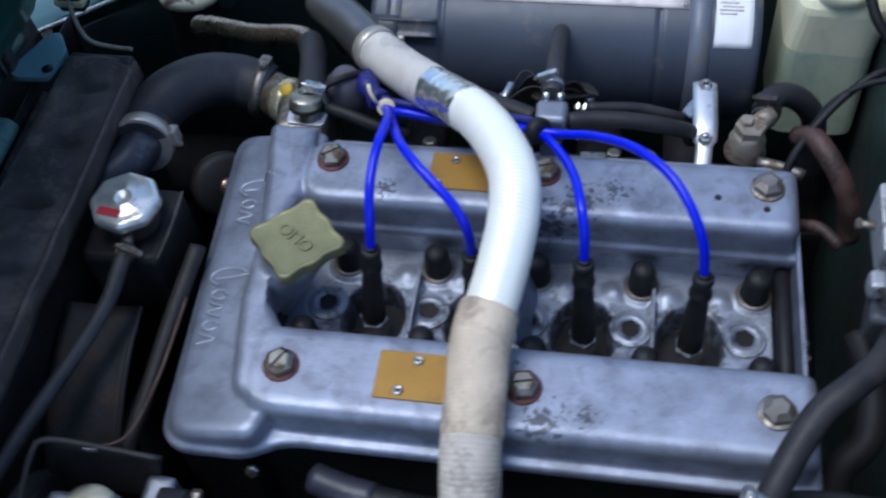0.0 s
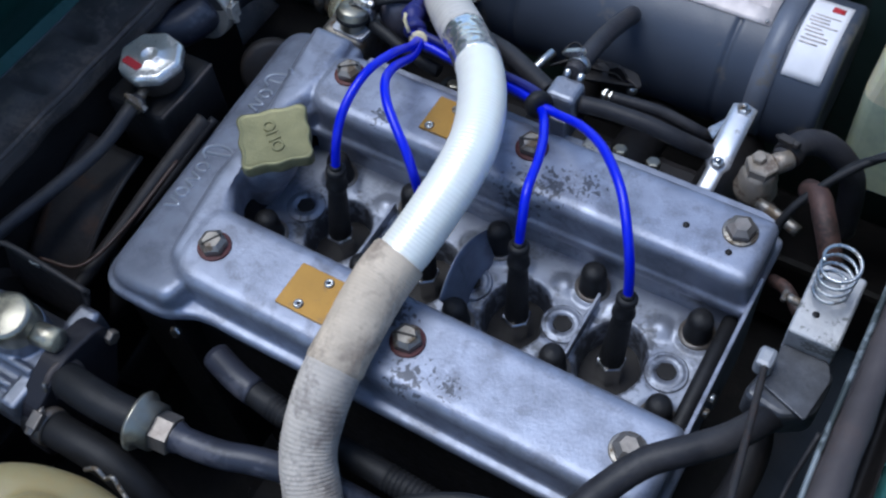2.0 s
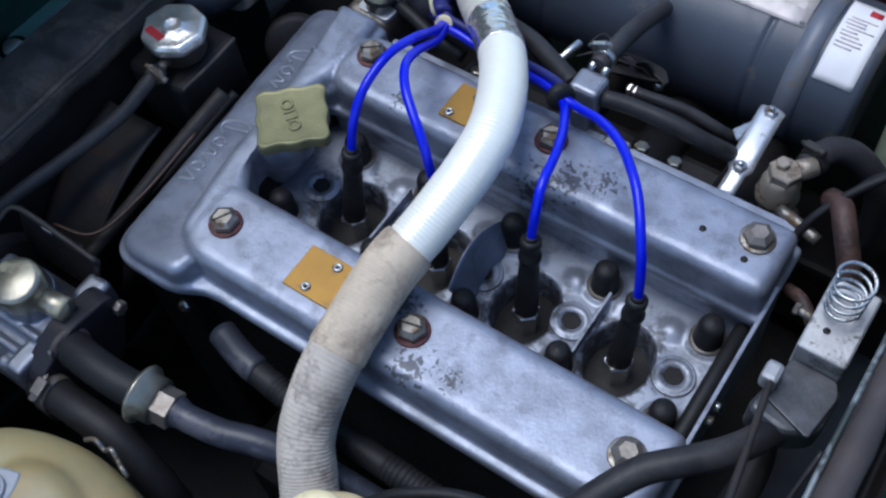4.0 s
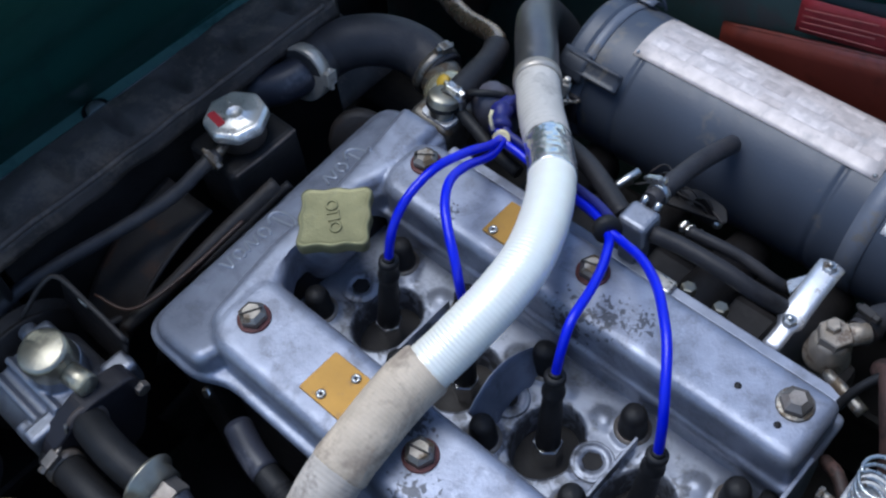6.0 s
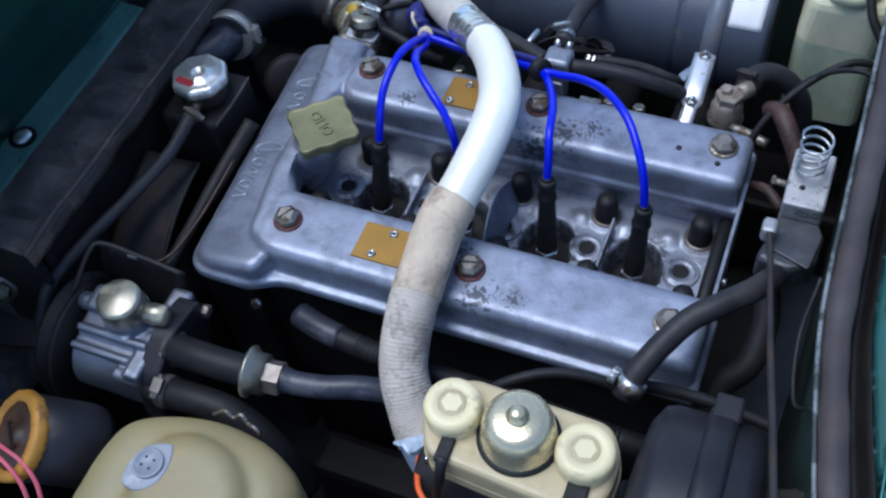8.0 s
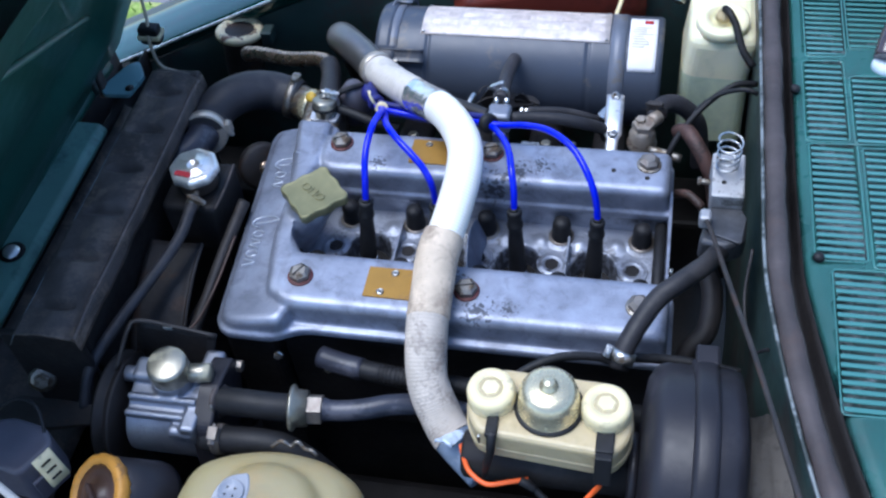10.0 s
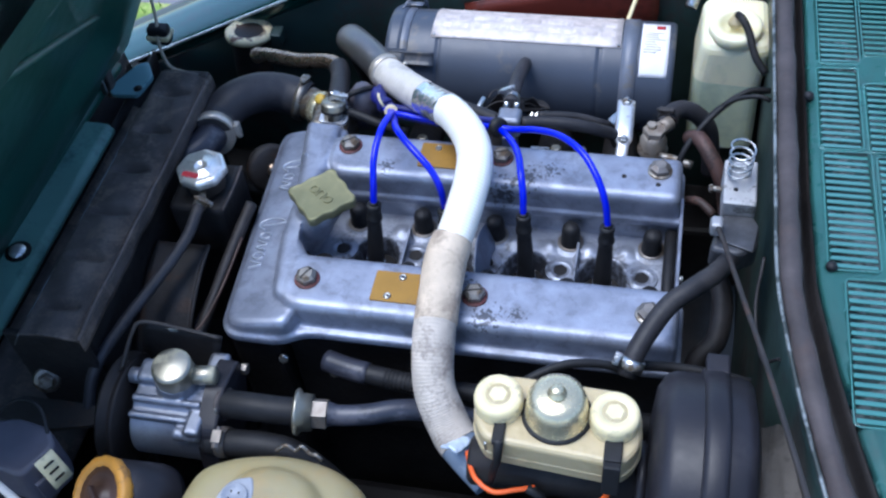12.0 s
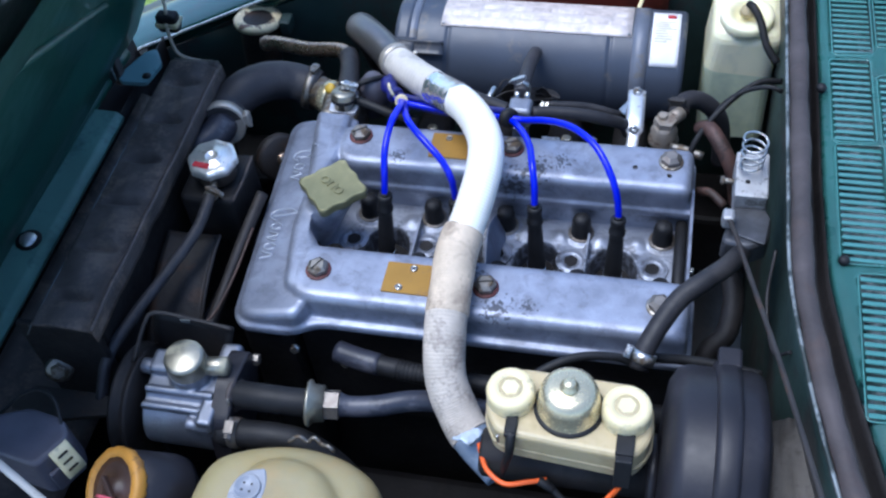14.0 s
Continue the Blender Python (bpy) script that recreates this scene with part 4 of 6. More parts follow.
def build_wires():
    for k, pts in enumerate(WIRES):
        w = thing("ignition_lead", pts[0], "bright blue silicone ignition lead to a plug boot", "ignition lead", "ignition leads")
        a = Vector(pts[0])
        d = (a - Vector((PLUGS[k], 0.111, 0.785))).normalized()
        part("lead", tube([a - d * 0.006] + list(pts), 0.0044, 14, 0.004), M_BLUE, w)
        part("collar", lathe([(0.0046, 0), (0.0062, 0.001), (0.0060, 0.004), (0.0046, 0.005)], a - d * 0.001, d, 16), M_BOOT, w)
    tr = thing("lead_loom", (0.1, 0.29, 0.89), "dark blue bundled ignition leads behind the duct", "cable loom")
    for dy, dz in ((0, 0), (0.008, 0.004), (0.003, -0.007)):
        part("lead", tube([(0.197, 0.268 + dy, 0.909 + dz), (0.165, 0.284 + dy, 0.896 + dz), (0.11, 0.297 + dy, 0.884 + dz), (0.06, 0.303 + dy, 0.886 + dz), (0.036, 0.304 + dy, 0.890 + dz), (0.018, 0.322 + dy, 0.892 + dz), (0.008, 0.352 + dy, 0.880 + dz), (0.004, 0.372 + dy, 0.850 + dz)], 0.0044, 12, 0.006), M_BLUE if dz == 0 else M_NAVY, tr)
    part("sleeve", tube([(0.03, 0.31, 0.892), (0.012, 0.335, 0.890), (0.004, 0.368, 0.862)], lambda s, t: 0.0105 + 0.002 * math.sin(s * 300), 14, 0.004), M_NAVY, tr)
    part("cable_tie", lathe([(0.0065, -0.002), (0.0092, -0.002), (0.0092, 0.002), (0.0065, 0.002)], (0.038, 0.303, 0.892), (-0.3, 0.6, -0.6), 20), M_CREAM, tr, "white cable tie")
    part("tie_end", tube([(0.030, 0.300, 0.902), (0.024, 0.303, 0.912), (0.022, 0.309, 0.918)], 0.002, 6), M_CREAM, tr)
    part("grommet", lathe([(0.006, -0.006), (0.013, -0.005), (0.014, 0.0), (0.013, 0.005), (0.006, 0.006)], (0.196, 0.267, 0.911), (0.6, -0.5, 0.2), 20), M_BOOT, tr, "black rubber grommet round the leads")


def build_duct():
    """The warm-air duct: steel elbow, chalky wrap, foil tape, bare aluminium and a fabric sleeve."""
    line = curve_points(DUCT, 0.0011)
    keys = [min(range(len(line)), key=lambda i: (line[i] - Vector(k)).length) for k in DUCT_CUTS]
    duct = thing("air_duct", (0.18, 0.05, 0.90), "silver and beige flexible warm-air duct across the engine", "air duct")
    R, RS = 0.0228, 0.0252

    def piece(name, i0, i1, r, m, label, step=1, wave=None, seg=32):
        part(name, tube(line[i0:i1 + 1:step], r, seg, curve=False, wave=wave), m, duct, label)
    piece("elbow", 0, keys[0], 0.0240, M_GUN, "dark gunmetal steel elbow pipe", 5)

    def crumple(an, s):
        return 1 + 0.012 * noise.noise((math.cos(an) * 3, math.sin(an) * 3, s * 90)) + 0.008 * noise.noise((math.cos(an) * 9, math.sin(an) * 9, s * 260))
    piece("wrap", keys[0] - 8, keys[1], lambda s, t: R + 0.0006 + 0.0004 * math.sin(s * 900), M_CHALK, "chalky white wrapped section", 2, crumple)
    piece("foil_tape", keys[1] - 2, keys[2] + 2, R + 0.0004, M_FOIL, "crumpled aluminium foil tape", 2, lambda an, s: 1 + 3.5 * (crumple(an, s) - 1), 64)
    piece("bare_duct", keys[2], keys[3] + 4, lambda s, t: R - 0.0004 + 0.00028 * math.sin(s * 2 * math.pi / 0.0038 + 2.0 * noise.noise((0, 0, s * 60))) + 0.0003 * noise.noise((2, 0, s * 120)), M_SILVER, "bright corrugated aluminium section", 1)
    def sag(an, s):
        return 1 + 0.018 * noise.noise((math.cos(an) * 1.5, math.sin(an) * 1.5, s * 25)) + 0.008 * noise.noise((math.cos(an) * 5, math.sin(an) * 5, s * 80))
    piece("upper_sleeve", keys[3], keys[4], lambda s, t: RS + 0.0004 - 0.0016 * max(0, 1 - s / 0.004) - 0.0012 * max(0, 1 - (t - s) / 0.003) + 0.00018 * math.sin(s * 2 * math.pi / 0.0036) + 0.0003 * math.sin(s * 60), M_FABRIC, "smooth beige fabric sleeve, stained brown", 1, sag)
    piece("lower_sleeve", keys[4] - 8, keys[5], lambda s, t: RS - 0.0006 + 0.00028 * math.sin(s * 2 * math.pi / 0.0040 + 1.2 * noise.noise((1, 0, s * 50))) + 0.0003 * math.sin(s * 60), M_FABRIC2, "greyed ribbed fabric sleeve", 1, sag)
    piece("end_socket", keys[5] - 6, len(line) - 1, 0.0236, M_STRAP_BLUE, "pale blue grey end of the duct", 5)
    a, b = line[keys[0]], line[keys[0] + 6]
    worm_clamp(duct, a, b - a, 0.0246, (0.8, 0.2, -0.2), 0.014, M_CLAMP)
    return duct


DUCT = [(-0.070, 0.555, 0.740), (-0.076, 0.545, 0.785), (-0.082, 0.522, 0.828), (-0.070, 0.490, 0.859), (-0.043, 0.454, 0.874), (-0.019, 0.4265, 0.879), (0.005, 0.398, 0.883), (0.052, 0.348, 0.898), (0.0975, 0.306, 0.9126),
        (0.136, 0.262, 0.935), (0.165, 0.216, 0.9495), (0.1835, 0.1715, 0.957), (0.188, 0.131, 0.9535), (0.185, 0.095, 0.944), (0.180, 0.066, 0.933), (0.1725, 0.026, 0.921), (0.1735, -0.020, 0.9125),
        (0.175, -0.070, 0.896), (0.181, -0.113, 0.8655), (0.1995, -0.142, 0.837), (0.221, -0.167, 0.826), (0.262, -0.198, 0.814)]
DUCT_CUTS = [(0.008, 0.392, 0.885), (0.086, 0.316, 0.909), (0.129, 0.269, 0.931), (0.177, 0.052, 0.929), (0.1745, -0.055, 0.9015), (0.218, -0.164, 0.827)]

build_cam_cover()
build_head()
build_filler_cap()
build_boots()
build_wires()
build_duct()


# ---- cooling: radiator, caps and hoses ----
def build_radiator():
    rad = thing("radiator", (-0.27, 0.08, 0.45), "black painted radiator with a ribbed sheet top", "radiator")
    part("core", box(-0.31, -0.245, -0.118, 0.32, 0.40, 0.885, 0.004), M_BLACK, rad)

    def top(u, v):
        x, y = -0.318 + 0.078 * u, -0.138 + 0.476 * v
        z = 0.903 + 0.003 * math.sin(u * math.pi)
        for k in range(6):
            yc = -0.09 + 0.077 * k
            d = math.hypot((x + 0.284) / 0.030, (y - yc) / 0.010)
            if d < 1:
                z -= 0.009 * (1 - d * d)
        return (x, y, z + 0.0034 * noise.noise((x * 30, y * 16, 1)) + 0.0008 * noise.noise((x * 90, y * 70, 4)))
    part("top_sheet", grid(30, 130, top, thick=0.002), M_RADBLK, rad)
    # the turned-up rear edge, kinked here and there
    rim = [(-0.2385 + 0.003 * noise.noise((0.5, y * 14, 2)), y, 0.9065 + 0.003 * noise.noise((0.1, y * 20, 7))) for y in [-0.140 + 0.02 * i for i in range(24)]]
    part("rear_edge", tube(rim, 0.0034, 8, 0.008), M_RADBLK, rad)
    part("rear_flange", grid(40, 3, lambda u, v: (-0.2395 + 0.002 * v, -0.138 + 0.474 * u, 0.905 - (0.022 + 0.006 * noise.noise((3, u * 12, 2))) * v), thick=0.0015), M_RADBLK, rad)
    part("front_flange", grid(20, 2, lambda u, v: (-0.318 - 0.016 * v, -0.138 + 0.474 * u, 0.903 - 0.026 * v), thick=0.0015), M_RADEDGE, rad, "bluish grey folded front edge")
    part("far_end", box(-0.316, -0.243, 0.330, 0.345, 0.80, 0.905, 0.004), M_RUSTY, rad, "rust-streaked end of the radiator")
    part("near_end", box(-0.345, -0.238, -0.134, -0.125, 0.70, 0.896, 0.003), M_BLACK, rad)
    part("side_bracket", prism(rounded([(-0.36, -0.20), (-0.30, -0.21), (-0.22, -0.19), (-0.24, -0.165), (-0.34, -0.165)], 0.008), 0.80, 0.806, 0.001), M_RUSTY, rad)
    bo = part("mounting_bolt", hexed((-0.318, -0.140, 0.806), (0.35, -0.75, 0.45), 0.018, 0.009), M_NUT, rad)
    part("washer", lathe([(0.0, -0.003), (0.017, -0.003), (0.018, 0.0), (0.014, 0.002), (0.0, 0.002)], (-0.318, -0.140, 0.806), (0.35, -0.75, 0.45), 24), M_NUT, bo)
    def shroud(u, v):
        a = radians(97 + 78 * v)
        return (-0.240 + 0.074 * u, 0.10 + (0.228 + 0.004 * math.sin(u * 5)) * math.cos(a), 0.615 + 0.228 * math.sin(a) + 0.002 * noise.noise((u * 4, v * 9, 5)))
    part("fan_shroud", grid(10, 24, shroud, thick=0.002), M_RUSTY, rad, "black dusty fan shroud")
    part("shroud_rim", tube([shroud(1.0, v / 16) for v in range(17)], 0.0030, 8, 0.012), M_RUSTY, rad)
    # filler tank behind the top sheet
    part("filler_tank", prism(rect(-0.226, -0.146, 0.100, 0.190, 0.012), 0.80, 0.880, 0.008), M_BLACK, rad, "black filler tank")
    part("neck", lathe([(0.0, 0), (0.026, 0), (0.025, 0.016), (0.029, 0.018), (0.029, 0.021), (0.0, 0.021)], (-0.182, 0.144, 0.883), seg=30), M_RADBLK, rad)
    part("overflow_stub", rod((-0.178, 0.122, 0.895), (-0.167, 0.096, 0.899), 0.005, 12), M_NUT, rad)
    part("tank_lip", tube([(-0.148, 0.104, 0.879), (-0.146, 0.140, 0.880), (-0.148, 0.186, 0.879)], 0.0018, 8), M_RADBLK, rad)

    def octa(an):
        k = math.pi / 4
        return math.cos(k / 2) / math.cos(((an - 0.15) % k) - k / 2)
    b = lathe([(0.0, 0.0), (0.0325, 0.0), (0.0345, 0.0015), (0.0345, 0.009), (0.0325, 0.0125), (0.0285, 0.0132), (0.0120, 0.0132), (0.0105, 0.0150), (0.0078, 0.0150), (0.0060, 0.0122), (0.0, 0.0118)], (-0.182, 0.144, 0.9045), seg=64, wave=octa)
    cap = part("radiator_cap", b, M_CHROME, rad, "bright octagonal cap with a red mark")
    mk = prism(rect(-0.013, 0.010, -0.0045, 0.0040, 0.002), 0, 0.0012)
    mk.transform(Matrix.Translation((-0.189, 0.1265, 0.9178)) @ Matrix.Rotation(radians(-8), 4, "Z"))
    part("red_mark", mk, M_REDINK, cap, "smudged red print")


def hose(name, pts, r, material, label, category, step=0.006, wave=None, seg=18):
    h = thing(name, pts[0], label, category)
    part("tube", tube(pts, r, seg, step, wave=wave), material, h)
    return h


def build_cooling_hoses():
    h = hose("radiator_hose", [(-0.2190, 0.254, 0.861), (-0.222, 0.272, 0.858), (-0.224, 0.300, 0.858), (-0.207, 0.326, 0.866), (-0.180, 0.356, 0.860), (-0.150, 0.374, 0.845), (-0.112, 0.370, 0.835)], lambda s, t: 0.0295 + 0.002 * math.exp(-((s - 0.005) / 0.012) ** 2), M_RUBBER2, "thick arched black rubber radiator hose", "hose")
    worm_clamp(h, (-0.2195, 0.262, 0.861), (-0.15, 0.9, -0.25), 0.0312, (0.9, -0.1, 0.2), 0.016, M_CLAMP)
    worm_clamp(h, (-0.122, 0.371, 0.837), (1.0, -0.1, -0.2), 0.0300, (0.0, 0.3, 1), 0.012, M_NUT)
    n = thing("radiator_neck", (-0.24, 0.235, 0.84), "grey metal radiator outlet neck", "pipe")
    part("neck", tube([(-0.285, 0.205, 0.850), (-0.262, 0.210, 0.853), (-0.238, 0.222, 0.857), (-0.224, 0.241, 0.860), (-0.2195, 0.262, 0.861)], 0.0225, 20), M_CANIS_HOSE, n)
    # thermostat housing on the front of the head
    th = thing("thermostat_housing", (-0.07, 0.32, 0.84), "dirty cast water outlet with brass fittings", "thermostat housing")
    bm = bmesh.new()
    rod((-0.116, 0.370, 0.835), (-0.062, 0.335, 0.845), 0.025, 24, bm=bm)
    box(-0.085, -0.028, 0.287, 0.345, 0.80, 0.868, 0.010, 3, bm)
    melt(part("housing", bm, M_NUT, th), 0.0025, 3)
    part("yellow_plug", lathe([(0.0, -0.004), (0.0078, -0.003), (0.0078, 0.003), (0.005, 0.005), (0.0, 0.005)], (-0.080, 0.342, 0.868), (-0.2, -0.5, 0.8), 20), M_YELLOW, th, "yellow paint-marked plug")
    part("flange_plate", prism(rounded([(-0.070, 0.294), (-0.030, 0.292), (-0.028, 0.312), (-0.050, 0.324), (-0.070, 0.316)], 0.006), 0.866, 0.8705, 0.001), M_ZINCW, th, "pale plated flange plate")
    st = part("outlet_stub", lathe([(0.0, 0.0), (0.0135, 0.0), (0.0135, 0.010), (0.0168, 0.011), (0.0172, 0.013), (0.0172, 0.024), (0.0155, 0.026), (0.0, 0.026)], (-0.050, 0.306, 0.868), (0.06, 0.25, 1.0), 28), M_YZINC, th, "plated outlet stub")
    part("rubber_ring", lathe([(0.0150, 0.0), (0.0180, 0.001), (0.0180, 0.005), (0.0150, 0.006)], (-0.0495, 0.3085, 0.8785), (0.06, 0.25, 1.0), 28), M_BOOT, st)
    part("housing_collar", lathe([(0.0, 0.0), (0.0265, 0.0), (0.0272, 0.003), (0.0272, 0.013), (0.0250, 0.016), (0.0, 0.016)], (-0.090, 0.3535, 0.8395), (0.84, -0.54, 0.15), 30), M_DOME, th, "brassy collar of the outlet")
    s = hose("bypass_hose", [(-0.046, 0.312, 0.880), (-0.052, 0.345, 0.876), (-0.062, 0.390, 0.866), (-0.070, 0.415, 0.862), (-0.076, 0.424, 0.861)], 0.0150, M_RUBBER, "small bent black rubber water hose", "hose")
    worm_clamp(s, (-0.046, 0.318, 0.880), (-0.1, 1, -0.05), 0.0155, (0.3, -0.2, 1), 0.009, M_STEEL)
    hose("heater_pipe", [(-0.070, 0.415, 0.862), (-0.080, 0.430, 0.860), (-0.096, 0.440, 0.856), (-0.115, 0.445, 0.851), (-0.150, 0.453, 0.842), (-0.190, 0.470, 0.832), (-0.222, 0.487, 0.820), (-0.240, 0.495, 0.810)], lambda s, t: 0.0115 + (0.0016 if s > t - 0.012 else 0), M_BRPIPE, "browned bare steel pipe with an open end", "pipe")
    o = hose("overflow_hose", [(-0.171, 0.105, 0.897), (-0.172, 0.085, 0.895), (-0.178, 0.045, 0.882), (-0.200, -0.010, 0.866), (-0.226, -0.075, 0.852), (-0.245, -0.130, 0.835), (-0.25, -0.17, 0.80)], 0.0075, M_RUBBER2, "thin grey rubber overflow hose off the radiator", "hose")
    worm_clamp(o, (-0.1715, 0.095, 0.896), (0, 1, 0.1), 0.0078, (0.6, 0, 0.8), 0.007, M_NUT)


def build_horn():
    can = thing("round_canister", (-0.31, 0.60, 0.66), "dark round can with a rusted cream rim", "canister")
    c, ax = Vector((-0.312, 0.630, 0.745)), (0.05, 0.12, 1.0)
    part("can", lathe([(0.0, -0.10), (0.030, -0.10), (0.034, -0.08), (0.034, -0.012), (0.038, -0.006), (0.041, 0.0), (0.039, 0.004)], c, ax, 36), M_RUSTY, can)
    part("rim", lathe([(0.0245, 0.001), (0.027, 0.006), (0.037, 0.0075), (0.0425, 0.003), (0.0425, -0.004), (0.0245, -0.003)], c, ax, 36), M_RIM, can, "cream painted rim, browned by heat")
    part("inside", lathe([(0.0, -0.006), (0.018, -0.005), (0.027, 0.0)], c, ax, 30), M_RUST, can)
    part("bracket", box(-0.272, -0.252, 0.62, 0.65, 0.725, 0.75, 0.003), M_BULK, can)


# ---- air cleaner ----
CAN_Y, CAN_Z, CAN_R = 0.536, 0.784, 0.085


def on_can(x, deg, lift=0.0):
    a = radians(deg)
    return Vector((x, CAN_Y + (CAN_R + lift) * math.cos(a), CAN_Z + (CAN_R + lift) * math.sin(a)))


def build_air_cleaner():
    ac = thing("air_cleaner", (0.195, CAN_Y, CAN_Z - CAN_R), "slate grey painted cylindrical air cleaner drum", "air cleaner")
    prof = [(0.0, 0.0), (0.070, 0.0), (0.078, -0.004), (0.086, -0.004), (0.0895, 0.002), (0.0895, 0.004), (0.0895, 0.014), (0.0895, 0.016), (0.0865, 0.019), (CAN_R, 0.022), (CAN_R, 0.026), (CAN_R, 0.071), (CAN_R, 0.075), (CAN_R - 0.0018, 0.077), (CAN_R - 0.0018, 0.080), (CAN_R, 0.082), (CAN_R, 0.086),
            (CAN_R, 0.317), (CAN_R, 0.321), (CAN_R - 0.0018, 0.323), (CAN_R - 0.0018, 0.326), (CAN_R, 0.328), (CAN_R, 0.332), (CAN_R, 0.425), (CAN_R, 0.430), (CAN_R - 0.003, 0.435), (0.06, 0.435), (0.055, 0.430), (0.0, 0.430)]
    part("drum", lathe(prof, (-0.014, CAN_Y, CAN_Z), (1, 0, 0), 72), M_CANIS, ac)
    # label plate with faded print
    lab = part("label_plate", grid(14, 14, lambda u, v: on_can(0.052 + 0.289 * u, 112 - 57 * v, 0.0012), thick=0.0008), M_LABEL, ac, "worn aluminium label with faded unreadable print")
    rnd = random.Random(5)
    for row in range(3):
        a0 = 64 + 14 * row
        x = 0.062
        while x < 0.325:
            w = rnd.choice((0.018, 0.030, 0.042, 0.024))
            x1 = min(0.332, x + w)
            part("print_bar", grid(3, 3, lambda u, v: on_can(x + (x1 - x) * u, a0 + (7 + 2 * (row % 2)) * v, 0.0016)), M_LABEL_TAN if rnd.random() < 0.22 else M_LABEL_INK, lab)
            x = x1 + rnd.uniform(0.004, 0.010)
    for x in (0.056, 0.337):
        for d in (109, 60):
            part("rivet", lathe([(0.0, 0.0), (0.0026, 0.0), (0.0018, 0.0012), (0.0, 0.0015)], on_can(x, d, 0.0018), on_can(x, d, 1) - on_can(x, d, 0), 10), M_STEEL, lab)
    wl = part("paper_label", grid(6, 14, lambda u, v: on_can(0.370 + 0.041 * u, 140 - 68 * v, 0.0010), thick=0.0005), M_PAPER, ac, "white paper label with a red corner mark")
    part("red_mark", grid(2, 3, lambda u, v: on_can(0.391 + 0.013 * u, 84 - 6 * v, 0.0018), thick=0.0004), M_REDINK, wl)
    for k in range(9):
        w = rnd.uniform(0.012, 0.030)
        part("print_bar", grid(3, 2, lambda u, v: on_can(0.374 + 0.003 * (k % 3 == 0) + w * u, 90 + 3.0 * k + 1.1 * v, 0.0017), thick=0.0003), M_LABEL_TAN, wl)
    # retaining strap and its silver bracket
    for x0, x1 in ((0.343, 0.366), (0.0, 0.017)):
        part("strap", grid(2, 44, lambda u, v: on_can(x0 + (x1 - x0) * u, 208 - 250 * v, 0.0016), thick=0.0014), M_STRAP, ac, "grey painted retaining strap")
    # over-centre clip on the lid
    cl = part("lid_clip", grid(8, 10, lambda u, v: on_can(-0.012 + 0.074 * u, 143 - 13 * v, 0.0060 + 0.004 * abs(2 * v - 1) ** 3 + 0.002 * u), thick=0.003), M_CLIP, ac, "pressed lid clip")
    part("catch_block", grid(5, 6, lambda u, v: on_can(-0.018 + 0.034 * u, 150 - 22 * v, 0.012 - 0.003 * (2 * v - 1) ** 2), thick=0.008), M_CLIP, cl)
    part("toggle", grid(4, 8, lambda u, v: on_can(-0.006 + 0.026 * u, 186 - 27 * v, 0.004 + 0.003 * math.sin(v * 3)), thick=0.003), M_SERVO, cl, "dark sprung toggle")
    part("toggle_screw", lathe([(0.0, 0), (0.004, 0), (0.004, 0.005), (0.0, 0.006)], on_can(0.006, 166, 0.006), on_can(0.0, 166, 1) - on_can(0.0, 166, 0), 12), M_STEEL, cl)
    part("clip_wire", tube([on_can(0.004, 151, 0.006), on_can(0.006, 162, 0.008), on_can(0.014, 164, 0.008), on_can(0.022, 160, 0.006)], 0.0022, 8), M_STEEL, cl)
    part("lid_clip", grid(4, 8, lambda u, v: on_can(-0.006 + 0.030 * u, 62 - 16 * v, 0.006 + 0.004 * math.sin(v * 3)), thick=0.0025), M_STRAP, ac, "pressed lid clip")
    part("clip_wire", tube([on_can(-0.004, 74, 0.004), on_can(0.005, 58, 0.016), on_can(0.022, 50, 0.014), on_can(0.026, 40, 0.004)], 0.002, 8), M_STRAP, ac)
    br = thing("strap_bracket", (0.356, 0.36, 0.86), "bright zinc bracket bolting the strap down", "bracket")
    pts = [(0.359, 0.296, 0.838), (0.360, 0.318, 0.845), (0.360, 0.341, 0.855), (0.359, 0.389, 0.859), (0.359, 0.402, 0.854)]
    bm = bmesh.new()
    line = curve_points(pts, 0.006)
    grid(len(line) - 1, 4, lambda u, v: line[round(u * (len(line) - 1))] + Vector(((v - 0.5) * (0.025 if 0.25 < u < 0.97 else 0.017), 0, 0.002 * math.sin(v * math.pi))), bm, 0.003)
    part("plate", bm, M_ZINCW, br)
    for p in ((0.360, 0.324, 0.849), (0.359, 0.389, 0.860)):
        b = part("nut", hexed(p, (0, 0.1, 1), 0.012, 0.006), M_STEEL, br)
        part("stud", rod(p, (p[0], p[1], p[2] + 0.010), 0.0032, 10), M_STEEL, b)
    part("side_tab", prism(rounded([(0.336, 0.355), (0.346, 0.345), (0.348, 0.375)], 0.003), 0.855, 0.858), M_STEEL, br)
    rod_ = thing("cream_rod", (0.346, 0.603, 0.84), "slim cream rod behind the air cleaner", "rod")
    part("rod", tube([(0.345, 0.585, 0.850), (0.356, 0.625, 0.868), (0.374, 0.650, 0.905), (0.40, 0.655, 0.96)], 0.0035, 8), M_CREAM, rod_)


